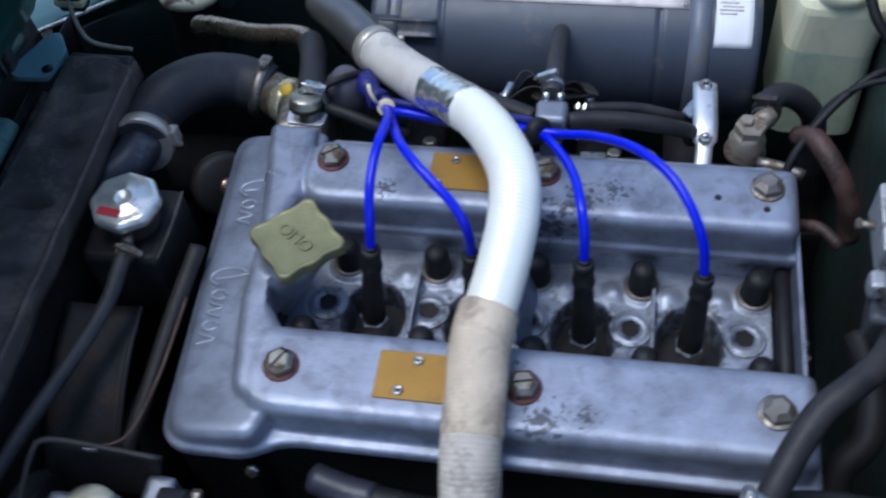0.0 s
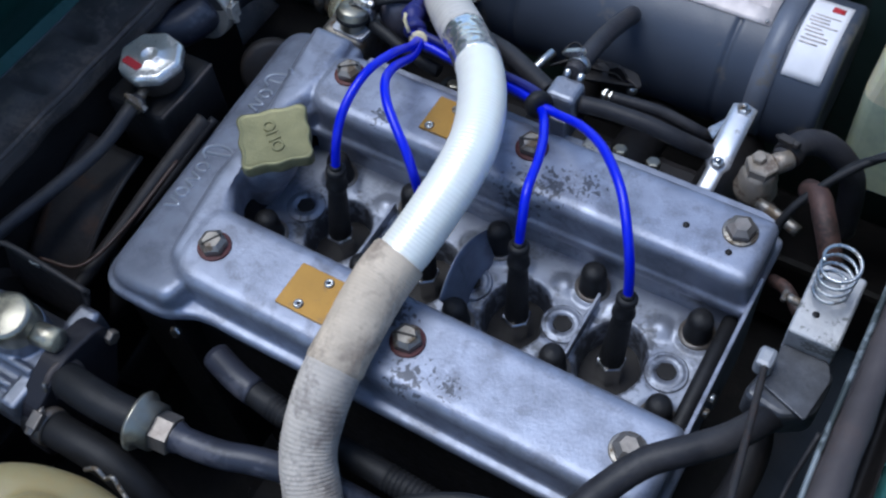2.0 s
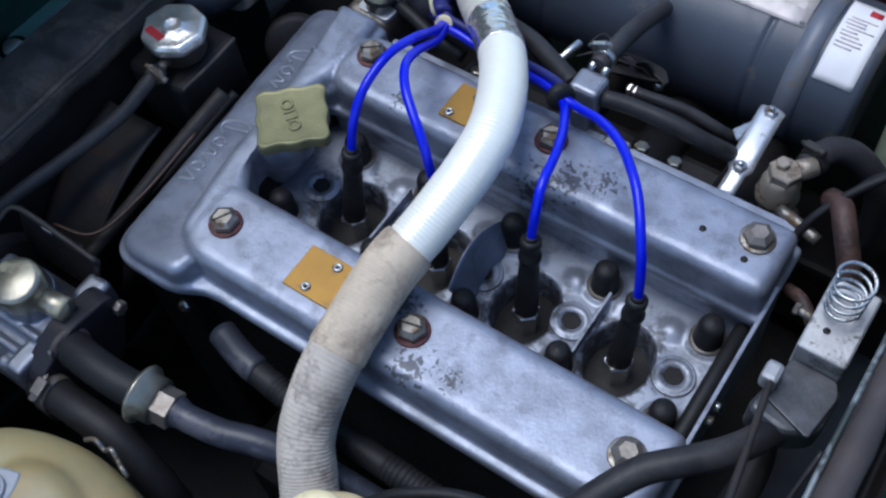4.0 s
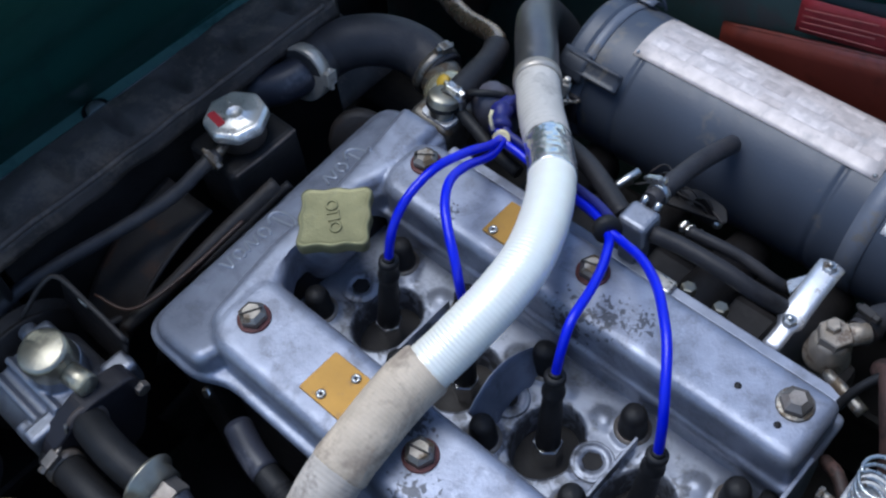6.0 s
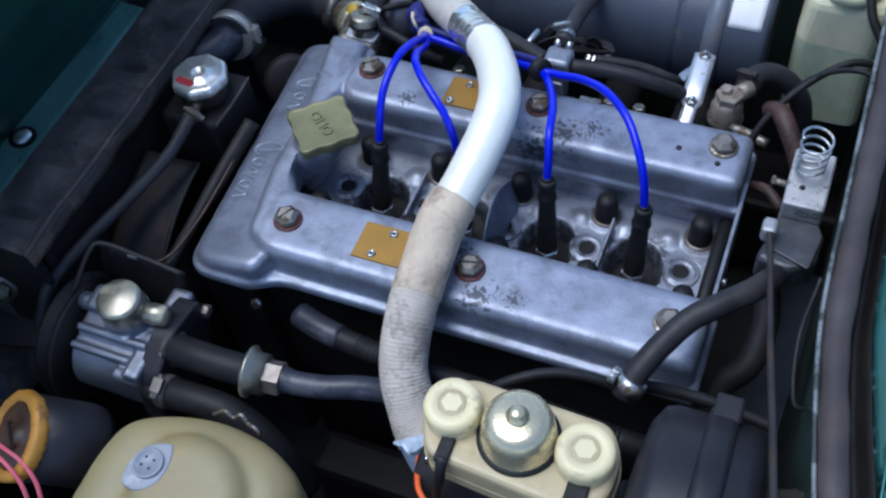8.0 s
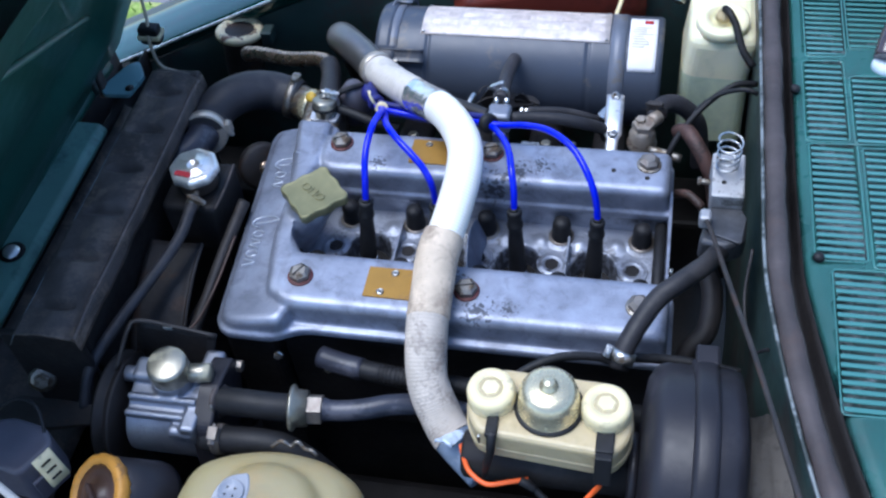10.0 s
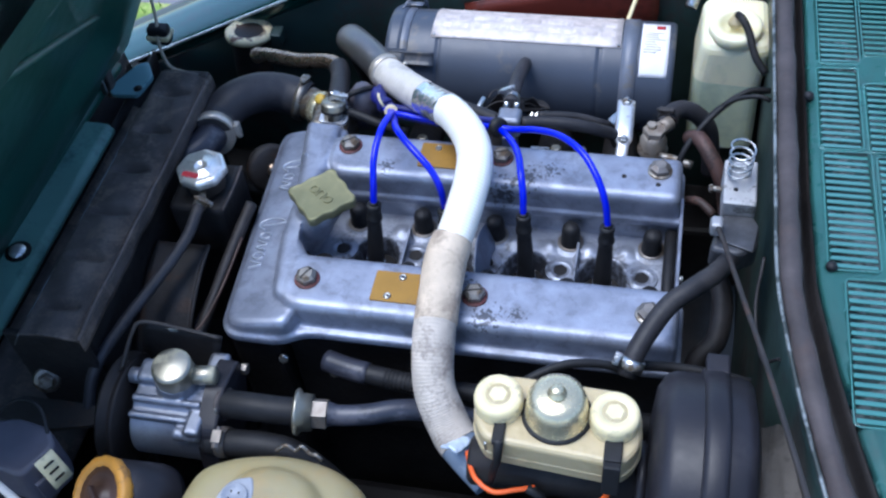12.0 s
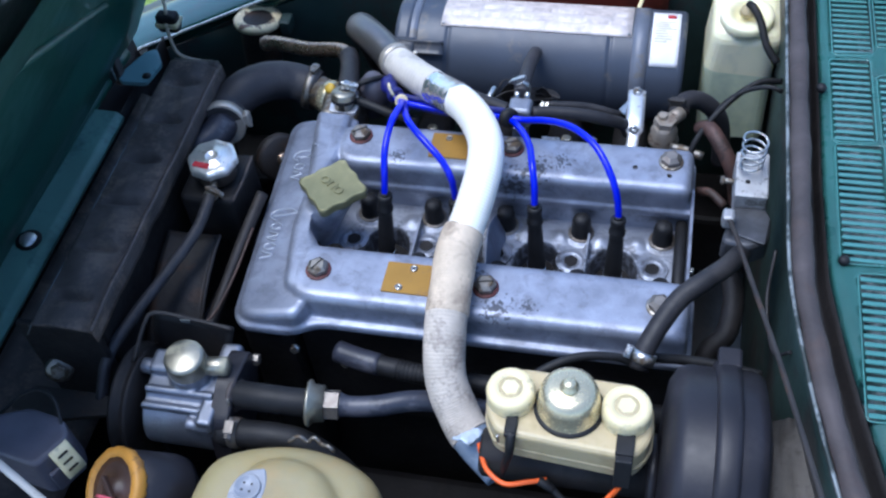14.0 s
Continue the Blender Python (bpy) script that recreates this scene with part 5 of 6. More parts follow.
def build_intake_side():
    """What fills the gap between the cam cover and the air cleaner."""
    mn = thing("intake_manifold", (0.2, 0.36, 0.7), "dark grimy intake castings below the air cleaner", "manifold")
    part("casting", box(0.0, 0.42, 0.285, 0.40, 0.62, 0.735, 0.012, 2), M_BLACK, mn)
    for x in (0.05, 0.152, 0.254, 0.353):
        part("runner", rod((x, 0.26, 0.77), (x, 0.46, 0.72), 0.026, 18), M_BLACK, mn)
    for x in (0.08, 0.27, 0.305):
        part("stud_nut", hexed((x, 0.297, 0.842), (0, 0.2, 1), 0.013, 0.010), M_YZINC, mn)
    part("joint_strip", prism(rect(-0.02, 0.44, 0.2785, 0.291, 0.003), 0.842, 0.852, 0.002), M_CAST, mn, "bright edge of the head joint")
    br = thing("cable_bracket", (0.205, 0.302, 0.87), "silver cast bracket clamping black hoses", "bracket")
    bm = box(0.190, 0.222, 0.288, 0.318, 0.872, 0.904, 0.006, 3)
    box(0.196, 0.216, 0.285, 0.312, 0.838, 0.874, 0.003, 2, bm)
    part("block", bm, M_PUMP, br)
    part("foot", prism(rounded([(0.185, 0.268), (0.262, 0.272), (0.262, 0.292), (0.240, 0.296), (0.185, 0.296)], 0.004), 0.838, 0.842, 0.001), M_STEEL, br)
    part("tab", box(0.236, 0.262, 0.276, 0.292, 0.842, 0.858, 0.002), M_STEEL, br)
    for dx in (-0.007, 0.007):
        part("screw", rod((0.206 + dx, 0.318, 0.900), (0.206 + dx, 0.325, 0.905), 0.0042, 10), M_STEEL, br)
    h = hose("breather_hose", [(0.204, 0.322, 0.903), (0.204, 0.36, 0.896), (0.203, 0.41, 0.880), (0.203, 0.470, 0.851)], 0.0098, M_RUBBER2, "short black breather hose into the air cleaner", "hose")
    worm_clamp(h, (0.204, 0.336, 0.9015), (0, 1, -0.15), 0.0102, (-0.5, 0, 1), 0.007)
    hose("fuel_hose", [(0.222, 0.302, 0.890), (0.25, 0.308, 0.888), (0.29, 0.312, 0.884), (0.325, 0.318, 0.872), (0.346, 0.335, 0.848), (0.350, 0.36, 0.81)], 0.0085, M_RUBBER, "black rubber hose running from the silver bracket", "hose")
    hose("vacuum_pipe", [(0.24, 0.335, 0.875), (0.29, 0.345, 0.868), (0.33, 0.352, 0.852), (0.352, 0.372, 0.825)], 0.006, M_RUBBER, "thin black vacuum pipe behind the hose", "hose")
    hose("fuel_hose", [(0.190, 0.302, 0.890), (0.16, 0.318, 0.886), (0.12, 0.338, 0.880), (0.075, 0.352, 0.870), (0.02, 0.36, 0.855)], 0.0100, M_RUBBER, "black rubber hose behind the silver duct", "hose")
    hose("front_cable", [(-0.035, 0.318, 0.872), (-0.008, 0.312, 0.868), (0.020, 0.306, 0.862), (0.06, 0.302, 0.856)], 0.007, M_BOOT, "black cable beside the water outlet", "cable")
    lk = thing("throttle_linkage", (0.23, 0.40, 0.84), "dark pressed throttle linkage with bright ball ends", "linkage")
    part("arm", prism(rounded([(0.175, 0.385), (0.190, 0.376), (0.252, 0.392), (0.240, 0.408), (0.205, 0.412)], 0.006), 0.834, 0.837, 0.001), M_BLACK, lk)
    part("spring_wire", tube([(0.155, 0.37, 0.845), (0.175, 0.386, 0.848), (0.20, 0.388, 0.845), (0.232, 0.392, 0.842), (0.250, 0.386, 0.84)], 0.0011, 8), M_RUSTY, lk)
    part("pivot_clip", tube([(0.158, 0.392, 0.846), (0.165, 0.404, 0.852), (0.176, 0.402, 0.854), (0.186, 0.390, 0.850), (0.205, 0.396, 0.850), (0.225, 0.390, 0.842), (0.239, 0.392, 0.828)], 0.0009, 8, 0.003), M_RUSTY, lk)
    for pts in ([(0.160, 0.836), (0.174, 0.858), (0.183, 0.861), (0.188, 0.848), (0.206, 0.842), (0.200, 0.818), (0.172, 0.816)], [(0.212, 0.846), (0.224, 0.856), (0.230, 0.850), (0.243, 0.826), (0.236, 0.818), (0.214, 0.822)]):
        lp = prism(rounded(pts, 0.004, 3), 0.391, 0.3945, 0.0008, 1)
        lp.transform(Matrix(((1, 0, 0, 0), (0, 0, 1, 0), (0, 1, 0, 0), (0, 0, 0, 1))))
        bmesh.ops.recalc_face_normals(lp, faces=lp.faces[:])
        part("lever_plate", lp, M_BLACK, lk, "black pressed lever")
    adj = part("cable_adjuster", rod((0.226, 0.346, 0.862), (0.250, 0.343, 0.864), 0.0042, 12), M_NUT, lk)
    for ax in (0.229, 0.236, 0.245):
        part("adjuster_nut", hexed((ax, 0.3455, 0.8625), (1, -0.1, 0.06), 0.0115, 0.0035), M_STEEL, adj)
    for p in ((0.240, 0.393, 0.826), (0.150, 0.365, 0.852)):
        part("ball_end", lathe([(0.0, -0.006), (0.004, -0.004), (0.0062, 0.0), (0.004, 0.005), (0.0, 0.006)], p, (0.3, 0, 1), 14), M_STEEL, lk)
    part("cable_end", rod((0.150, 0.345, 0.862), (0.158, 0.372, 0.866), 0.0045, 10), M_STEEL, lk)
    cl = thing("ignition_coil", (0.0, 0.36, 0.80), "dark grey ribbed electrical unit by the leads", "ignition coil")
    bm = lathe([(0.0, 0), (0.022, 0), (0.024, 0.006), (0.024, 0.05), (0.018, 0.056), (0.014, 0.07), (0.0, 0.072)], (-0.022, 0.362, 0.82), (0.1, -0.2, 0.95), 24)
    part("body", bm, M_BKPLAS, cl)
    part("clip", tube([(-0.044, 0.34, 0.87), (-0.03, 0.332, 0.89), (-0.012, 0.342, 0.893), (0.0, 0.355, 0.886)], 0.004, 8), M_BOOT, cl)
    se = thing("temperature_sender", (0.402, 0.322, 0.83), "corroded brass sender with a hexagon head", "sensor")
    b = hexed((0.401, 0.322, 0.866), (0.05, 0, 1), 0.027, 0.013)
    part("hexagon", b, M_SENDER, se)
    part("body", lathe([(0.0, 0), (0.020, 0), (0.021, 0.006), (0.018, 0.012), (0.0185, 0.022), (0.016, 0.027), (0.015, 0.034), (0.0, 0.034)], (0.401, 0.322, 0.835), seg=24), M_SENDER, se)
    part("terminal", hexed((0.397, 0.324, 0.878), (0, 0, 1), 0.012, 0.007), M_SENDER, se)
    part("side_stub", rod((0.410, 0.330, 0.872), (0.421, 0.344, 0.872), 0.010, 14), M_SENDER, se)
    hh = hose("heater_hose", [(0.415, 0.340, 0.868), (0.422, 0.366, 0.868), (0.438, 0.382, 0.862), (0.458, 0.388, 0.848), (0.476, 0.392, 0.820), (0.484, 0.394, 0.78), (0.488, 0.395, 0.73)], 0.0128, M_RUBBER2, "curved grey black rubber heater hose", "hose")
    worm_clamp(hh, (0.418, 0.350, 0.870), (0.3, 1, 0.1), 0.0132, (-0.3, -0.2, 1), 0.008, M_RUSTY)
    hose("return_pipe", [(0.448, 0.322, 0.866), (0.460, 0.308, 0.880), (0.471, 0.290, 0.878), (0.484, 0.274, 0.866), (0.497, 0.260, 0.842), (0.506, 0.25, 0.80)], 0.0105, M_RUST, "rust-brown metal heater pipe", "pipe")
    hose("rear_cable", [(0.546, 0.372, 0.915), (0.518, 0.362, 0.920), (0.488, 0.343, 0.908), (0.461, 0.318, 0.888), (0.440, 0.290, 0.862), (0.43, 0.26, 0.82)], 0.0042, M_BOOT, "black electric cable looping from the bulkhead", "cable")
    hose("rear_cable", [(0.545, 0.335, 0.930), (0.528, 0.340, 0.932), (0.50, 0.345, 0.918), (0.474, 0.338, 0.898), (0.458, 0.325, 0.87)], 0.0032, M_BOOT, "thin black electric cable by the bulkhead", "cable")
    hose("rear_stub", [(0.412, 0.300, 0.848), (0.432, 0.292, 0.852), (0.455, 0.285, 0.850)], 0.006, M_NUT, "short corroded metal stub behind the cover", "pipe")
    hose("return_pipe", [(0.452, 0.235, 0.835), (0.468, 0.225, 0.845), (0.487, 0.208, 0.84)], 0.006, M_RUST, "thin rusty pipe behind the cover", "pipe")


def build_washer_bottle():
    wb = thing("washer_bottle", (0.5, 0.55, 0.69), "milky yellow washer bottle, half full, with a hose", "washer bottle")
    def shell(low):
        bm = prism(rect(0.452, 0.554, 0.490, 0.612, 0.022, 5), 0.69, 0.884, 0.020, 4)
        bmesh.ops.bisect_plane(bm, geom=bm.verts[:] + bm.edges[:] + bm.faces[:], plane_co=(0.5, 0.55, 0.812), plane_no=(0.05, 0, 1), clear_inner=not low, clear_outer=low)
        for v in bm.verts:
            k = (v.co.z - 0.69) / 0.2
            v.co.y += 0.012 * k
            v.co.x += 0.003 * math.sin(k * 9)
        return bm
    part("bottle", shell(False), M_BOTTLE, wb)
    part("filled_half", shell(True), M_FLUID, wb, "greenish lower half filled with washer fluid")
    part("filler_ring", lathe([(0.034, -0.006), (0.038, -0.002), (0.038, 0.012), (0.035, 0.015), (0.022, 0.016), (0.021, 0.004), (0.0, 0.003)], (0.503, 0.535, 0.883), (0, -0.1, 1), 32), M_BOTTLE, wb)
    part("pump_cap", lathe([(0.0, 0), (0.012, 0.0), (0.010, 0.008), (0.005, 0.011), (0.004, 0.018), (0.0, 0.018)], (0.503, 0.535, 0.897), (0, -0.1, 1), 20), M_TAN, wb, "yellowed pump spigot")
    part("pipe", tube([(0.503, 0.535, 0.912), (0.509, 0.522, 0.916), (0.520, 0.505, 0.905), (0.531, 0.480, 0.885), (0.548, 0.462, 0.868)], 0.0055, 12), M_BOOT, wb, "black rubber pipe")
    cn = thing("silver_connector", (0.446, 0.62, 0.85), "bright metal cable connector by the bottle", "connector")
    part("shell", rod((0.438, 0.612, 0.862), (0.452, 0.648, 0.890), 0.010, 18), M_STEEL, cn)
    part("plug", rod((0.450, 0.642, 0.886), (0.462, 0.665, 0.905), 0.012, 14), M_BOOT, cn)


# ---- clutch box with its spring, rod and vacuum hose ----
def build_spring_box():
    sb = thing("spring_switch_box", (0.505, 0.13, 0.94), "grey metal box carrying a bare coil spring", "switch box")
    bx = prism(rect(0.485, 0.523, 0.114, 0.176, 0.003, 3), 0.936, 0.968, 0.002, 2)
    for v in bx.verts:
        v.co.z += 0.16 * (v.co.y - 0.126) if v.co.z > 0.95 else 0.0
    part("box", bx, M_BOXMETAL, sb)
    part("hole", lathe([(0.0, 0), (0.003, 0), (0.0028, 0.0006), (0.0, 0.0008)], (0.499, 0.134, 0.9692), seg=12), M_BLACK, sb)
    turns = 4.6
    pts = []
    for i in range(150):
        t = i / 149
        r = 0.0122 + 0.0018 * t
        a = t * turns * 2 * math.pi
        z = 0.974 + 0.049 * (t + 0.12 * t * (t - 1))
        pts.append((0.501 + r * math.cos(a), 0.152 + r * math.sin(a), z))
    part("coil_spring", tube(pts, 0.0014, 8, 0.004), M_STEEL, sb, "dull steel coil spring")
    bm = prism(rounded([(0.474, 0.062), (0.505, 0.055), (0.528, 0.07), (0.53, 0.11), (0.485, 0.112)], 0.008), 0.915, 0.944, 0.006, 3)
    part("lower_casting", bm, M_OIL, sb)
    part("worn_edge", tube([(0.486, 0.1135, 0.9375), (0.504, 0.1130, 0.9375), (0.522, 0.1135, 0.9375)], 0.0014, 8), M_ZINCW, sb, "bright worn lower edge")
    part("clevis", box(0.473, 0.487, 0.079, 0.097, 0.945, 0.964, 0.004, 2), M_BOXMETAL, sb)
    part("bracket_plate", prism(rounded([(0.484, 0.074), (0.522, 0.060), (0.528, 0.100), (0.522, 0.113), (0.486, 0.113)], 0.004), 0.944, 0.947, 0.001), M_OIL, sb, "dark bracket plate")
    part("side_screw", rod((0.487, 0.150, 0.950), (0.474, 0.151, 0.950), 0.0035, 10), M_NUT, sb)
    part("screw_head", hexed((0.474, 0.151, 0.950), (-1, 0, 0), 0.009, 0.004), M_NUT, sb)
    rd = thing("control_rod", (0.48, 0.08, 0.965), "slim dull steel control rod", "rod")
    part("rod", tube([(0.481, 0.084, 0.958), (0.488, 0.030, 0.985), (0.503, -0.085, 1.035), (0.520, -0.190, 1.072), (0.548, -0.37, 1.125)], 0.0028, 10, 0.02), M_RUSTY, rd)
    vh = hose("vacuum_hose", [(0.396, -0.098, 0.906), (0.402, -0.080, 0.922), (0.416, -0.052, 0.934), (0.435, -0.022, 0.943), (0.458, -0.001, 0.948), (0.481, 0.024, 0.946), (0.498, 0.058, 0.930), (0.512, 0.095, 0.895), (0.52, 0.13, 0.85)], 0.0114, M_RUBBER, "thick black rubber brake vacuum hose", "hose")
    worm_clamp(vh, (0.400, -0.090, 0.917), (0.3, 0.7, 0.65), 0.0122, (-0.9, 0.2, 0.2), 0.013)
    hose("loose_hose", [(0.49, 0.10, 0.86), (0.50, 0.055, 0.855), (0.495, 0.01, 0.84), (0.475, -0.012, 0.82), (0.478, -0.04, 0.79), (0.50, -0.06, 0.76)], 0.013, M_BLACK, "dusty black hose behind the engine", "hose")
    hose("thin_cable", [(0.268, -0.140, 0.895), (0.292, -0.125, 0.918), (0.330, -0.105, 0.925), (0.370, -0.094, 0.918), (0.395, -0.092, 0.905)], 0.005, M_BOOT, "thin black pipe to the vacuum hose clip", "cable")
    hose("thin_cable", [(0.405, -0.075, 0.895), (0.44, -0.066, 0.885), (0.48, -0.064, 0.88), (0.53, -0.068, 0.875)], 0.006, M_BOOT, "black pipe along the bulkhead", "cable")
    hose("green_wire", [(0.535, 0.06, 0.94), (0.530, 0.01, 0.91), (0.538, -0.05, 0.90), (0.552, -0.07, 0.93)], 0.002, M_RUBBER, "thin dark wire on the bulkhead", "cable")


def build_lining():
    ln = thing("bulkhead_lining", (0.55, -0.25, 0.7), "worn grey sound-deadening lining on the bulkhead foot", "lining")
    part("sheet", grid(16, 16, lambda u, v: (0.533 + 0.045 * u + 0.004 * noise.noise((u * 5, v * 5, 2)), -0.46 + 0.33 * v, 0.905 - 0.02 * (1 - u) + 0.006 * noise.noise((u * 7, v * 7, 1))), thick=0.004), M_FELT, ln)


# ---- brakes ----
def build_brakes():
    bs = thing("brake_servo", (0.47, -0.208, 0.77), "black brake servo drum with a raised band", "brake servo")
    c = (0.425, -0.208, 0.884)
    part("drum", lathe([(0.0, 0.0), (0.07, 0.0), (0.098, 0.004), (0.112, 0.012), (0.116, 0.022), (0.116, 0.046), (0.1165, 0.048), (0.1165, 0.086), (0.112, 0.096), (0.08, 0.104), (0.0, 0.106)], c, (1, 0, 0), 72), M_SERVO, bs)
    part("band", lathe([(0.1165, 0.047), (0.1215, 0.048), (0.123, 0.054), (0.123, 0.066), (0.1215, 0.071), (0.1165, 0.072)], c, (1, 0, 0), 72), M_SERVO, bs)
    part("band_tab", box(0.474, 0.498, -0.125, -0.100, 0.955, 0.972, 0.003), M_SERVO, bs)
    mc = thing("brake_master_cylinder", (0.33, -0.20, 0.86), "dark cast brake master cylinder", "brake cylinder")
    part("body", rod((0.24, -0.205, 0.875), (0.428, -0.205, 0.875), 0.027, 24, 0.004), M_BLACK, mc)
    part("flange", rod((0.415, -0.205, 0.875), (0.425, -0.205, 0.875), 0.042, 24, 0.003), M_SERVO, mc)
    rs = thing("brake_reservoir", (0.33, -0.195, 0.90), "yellowed plastic brake fluid reservoir with two caps", "brake reservoir")
    out = rounded([(0.246, -0.200), (0.262, -0.228), (0.398, -0.238), (0.415, -0.216), (0.416, -0.178), (0.400, -0.153), (0.275, -0.149), (0.250, -0.165)], 0.012)
    bm = prism(out, 0.922, 0.963, 0.006, 3)
    prism([(x * 1.02 - 0.0066, y * 1.02 + 0.004) for x, y in out], 0.932, 0.937, 0.001, 1, bm)
    part("tank", bm, M_TAN, rs)
    for x, y in ((0.272, -0.187), (0.388, -0.191)):
        cp = part("cap", lathe([(0.0, 0), (0.0235, 0), (0.0250, 0.003), (0.0250, 0.024), (0.0235, 0.029), (0.020, 0.0305), (0.0125, 0.0305), (0.0120, 0.0290), (0.0102, 0.0290), (0.0, 0.0290)], (x, y, 0.953), seg=44), M_CREAM, rs, "cream plastic screw cap")
        part("hexagon", hexed((x, y, 0.981), (0, 0, 1), 0.0165, 0.0028, bev=0.0006, spin=0.5), M_CREAM, cp)
        part("cap_ring", lathe([(0.0100, 0), (0.0126, 0.0), (0.0126, 0.0006), (0.0100, 0.0006)], (x, y, 0.9820), seg=30), M_TAN, cp)
        part("terminal", box(x - (0.001 if x < 0.3 else 0.007), x + 0.011, y - 0.046, y - 0.022, 0.961, 0.968, 0.0015), M_BOOT, cp)
        if x < 0.3:
            part("terminal_blade", box(x - 0.008, x - 0.0055, y - 0.047, y - 0.0445, 0.950, 0.964, 0.0005), M_STEEL, cp, "bright spade terminal")
            part("lead", tube([(x + 0.006, y - 0.040, 0.966), (x + 0.006, y - 0.048, 0.958), (x + 0.005, y - 0.0515, 0.942), (x + 0.001, y - 0.053, 0.922), (x - 0.004, y - 0.050, 0.89)], lambda s, t: 0.0052 - 0.0018 * min(1.0, s / t), 12), M_BOOT, cp)
        else:
            cb = box(-0.0085, 0.0085, -0.0050, 0.0050, -0.036, 0.002, 0.0015)
            cb.transform(Matrix.Translation((x + 0.002, y - 0.050, 0.965)) @ Matrix.Rotation(radians(-14), 4, "X"))
            part("connector", cb, M_BOOT, cp, "black moulded connector")
    dm = part("dome", lathe([(0.0, 0.010), (0.033, 0.010), (0.0335, 0.014), (0.0320, 0.016), (0.0305, 0.036), (0.0280, 0.044), (0.0235, 0.0485), (0.018, 0.0502), (0.0, 0.0515)], (0.331, -0.190, 0.950), seg=48), M_DOME, rs, "plated steel dome between the caps")
    part("dome_nut", lathe([(0.0, 0), (0.0095, 0), (0.0095, 0.002), (0.0068, 0.003), (0.0066, 0.008), (0.005, 0.0095), (0.0, 0.010)], (0.331, -0.190, 1.001), seg=20), M_DOME, dm)
    part("dome_ring", lathe([(0.0325, 0), (0.0355, 0.001), (0.0355, 0.004), (0.0325, 0.005)], (0.331, -0.190, 0.9615), seg=44), M_BOOT, dm)
    w = thing("brake_wiring", (0.30, -0.25, 0.88), "orange and black wires of the brake switches", "wiring")
    part("orange_wire", tube([(0.238, -0.205, 0.888), (0.245, -0.224, 0.892), (0.254, -0.239, 0.895), (0.273, -0.250, 0.895), (0.295, -0.244, 0.894), (0.314, -0.236, 0.890)], 0.0028, 8, 0.004), M_OWIRE, w)
    part("orange_wire", tube([(0.390, -0.249, 0.933), (0.387, -0.251, 0.922), (0.381, -0.253, 0.910), (0.374, -0.260, 0.900), (0.369, -0.275, 0.880)], 0.003, 8, 0.004), M_OWIRE, w)
    part("black_wire", tube([(0.312, -0.237, 0.890), (0.328, -0.246, 0.878), (0.345, -0.256, 0.868), (0.352, -0.27, 0.85)], 0.004, 8, 0.004), M_BOOT, w)
    part("splice", rod((0.306, -0.239, 0.892), (0.322, -0.243, 0.884), 0.005, 10), M_BOOT, w)
    part("orange_tip", tube([(0.335, -0.252, 0.872), (0.350, -0.262, 0.868)], 0.003, 8), M_OWIRE, w)
    tg = thing("duct_tab", (0.222, -0.178, 0.86), "worn pale blue plastic tab at the end of the duct", "tab")
    tb = grid(10, 12, lambda u, v: (0.024 * (u - 0.5) * (1 - 0.35 * v), 0.034 * (v - 0.5), 0.004 * math.sin(3.0 * u) + 0.003 * noise.noise((u * 4, v * 5, 3))), thick=0.003)
    tb.transform(Matrix.Translation((0.222, -0.184, 0.862)) @ Matrix.Rotation(radians(-35), 4, "X") @ Matrix.Rotation(radians(-25), 4, "Z"))
    part("tab", tb, M_TAB, tg)


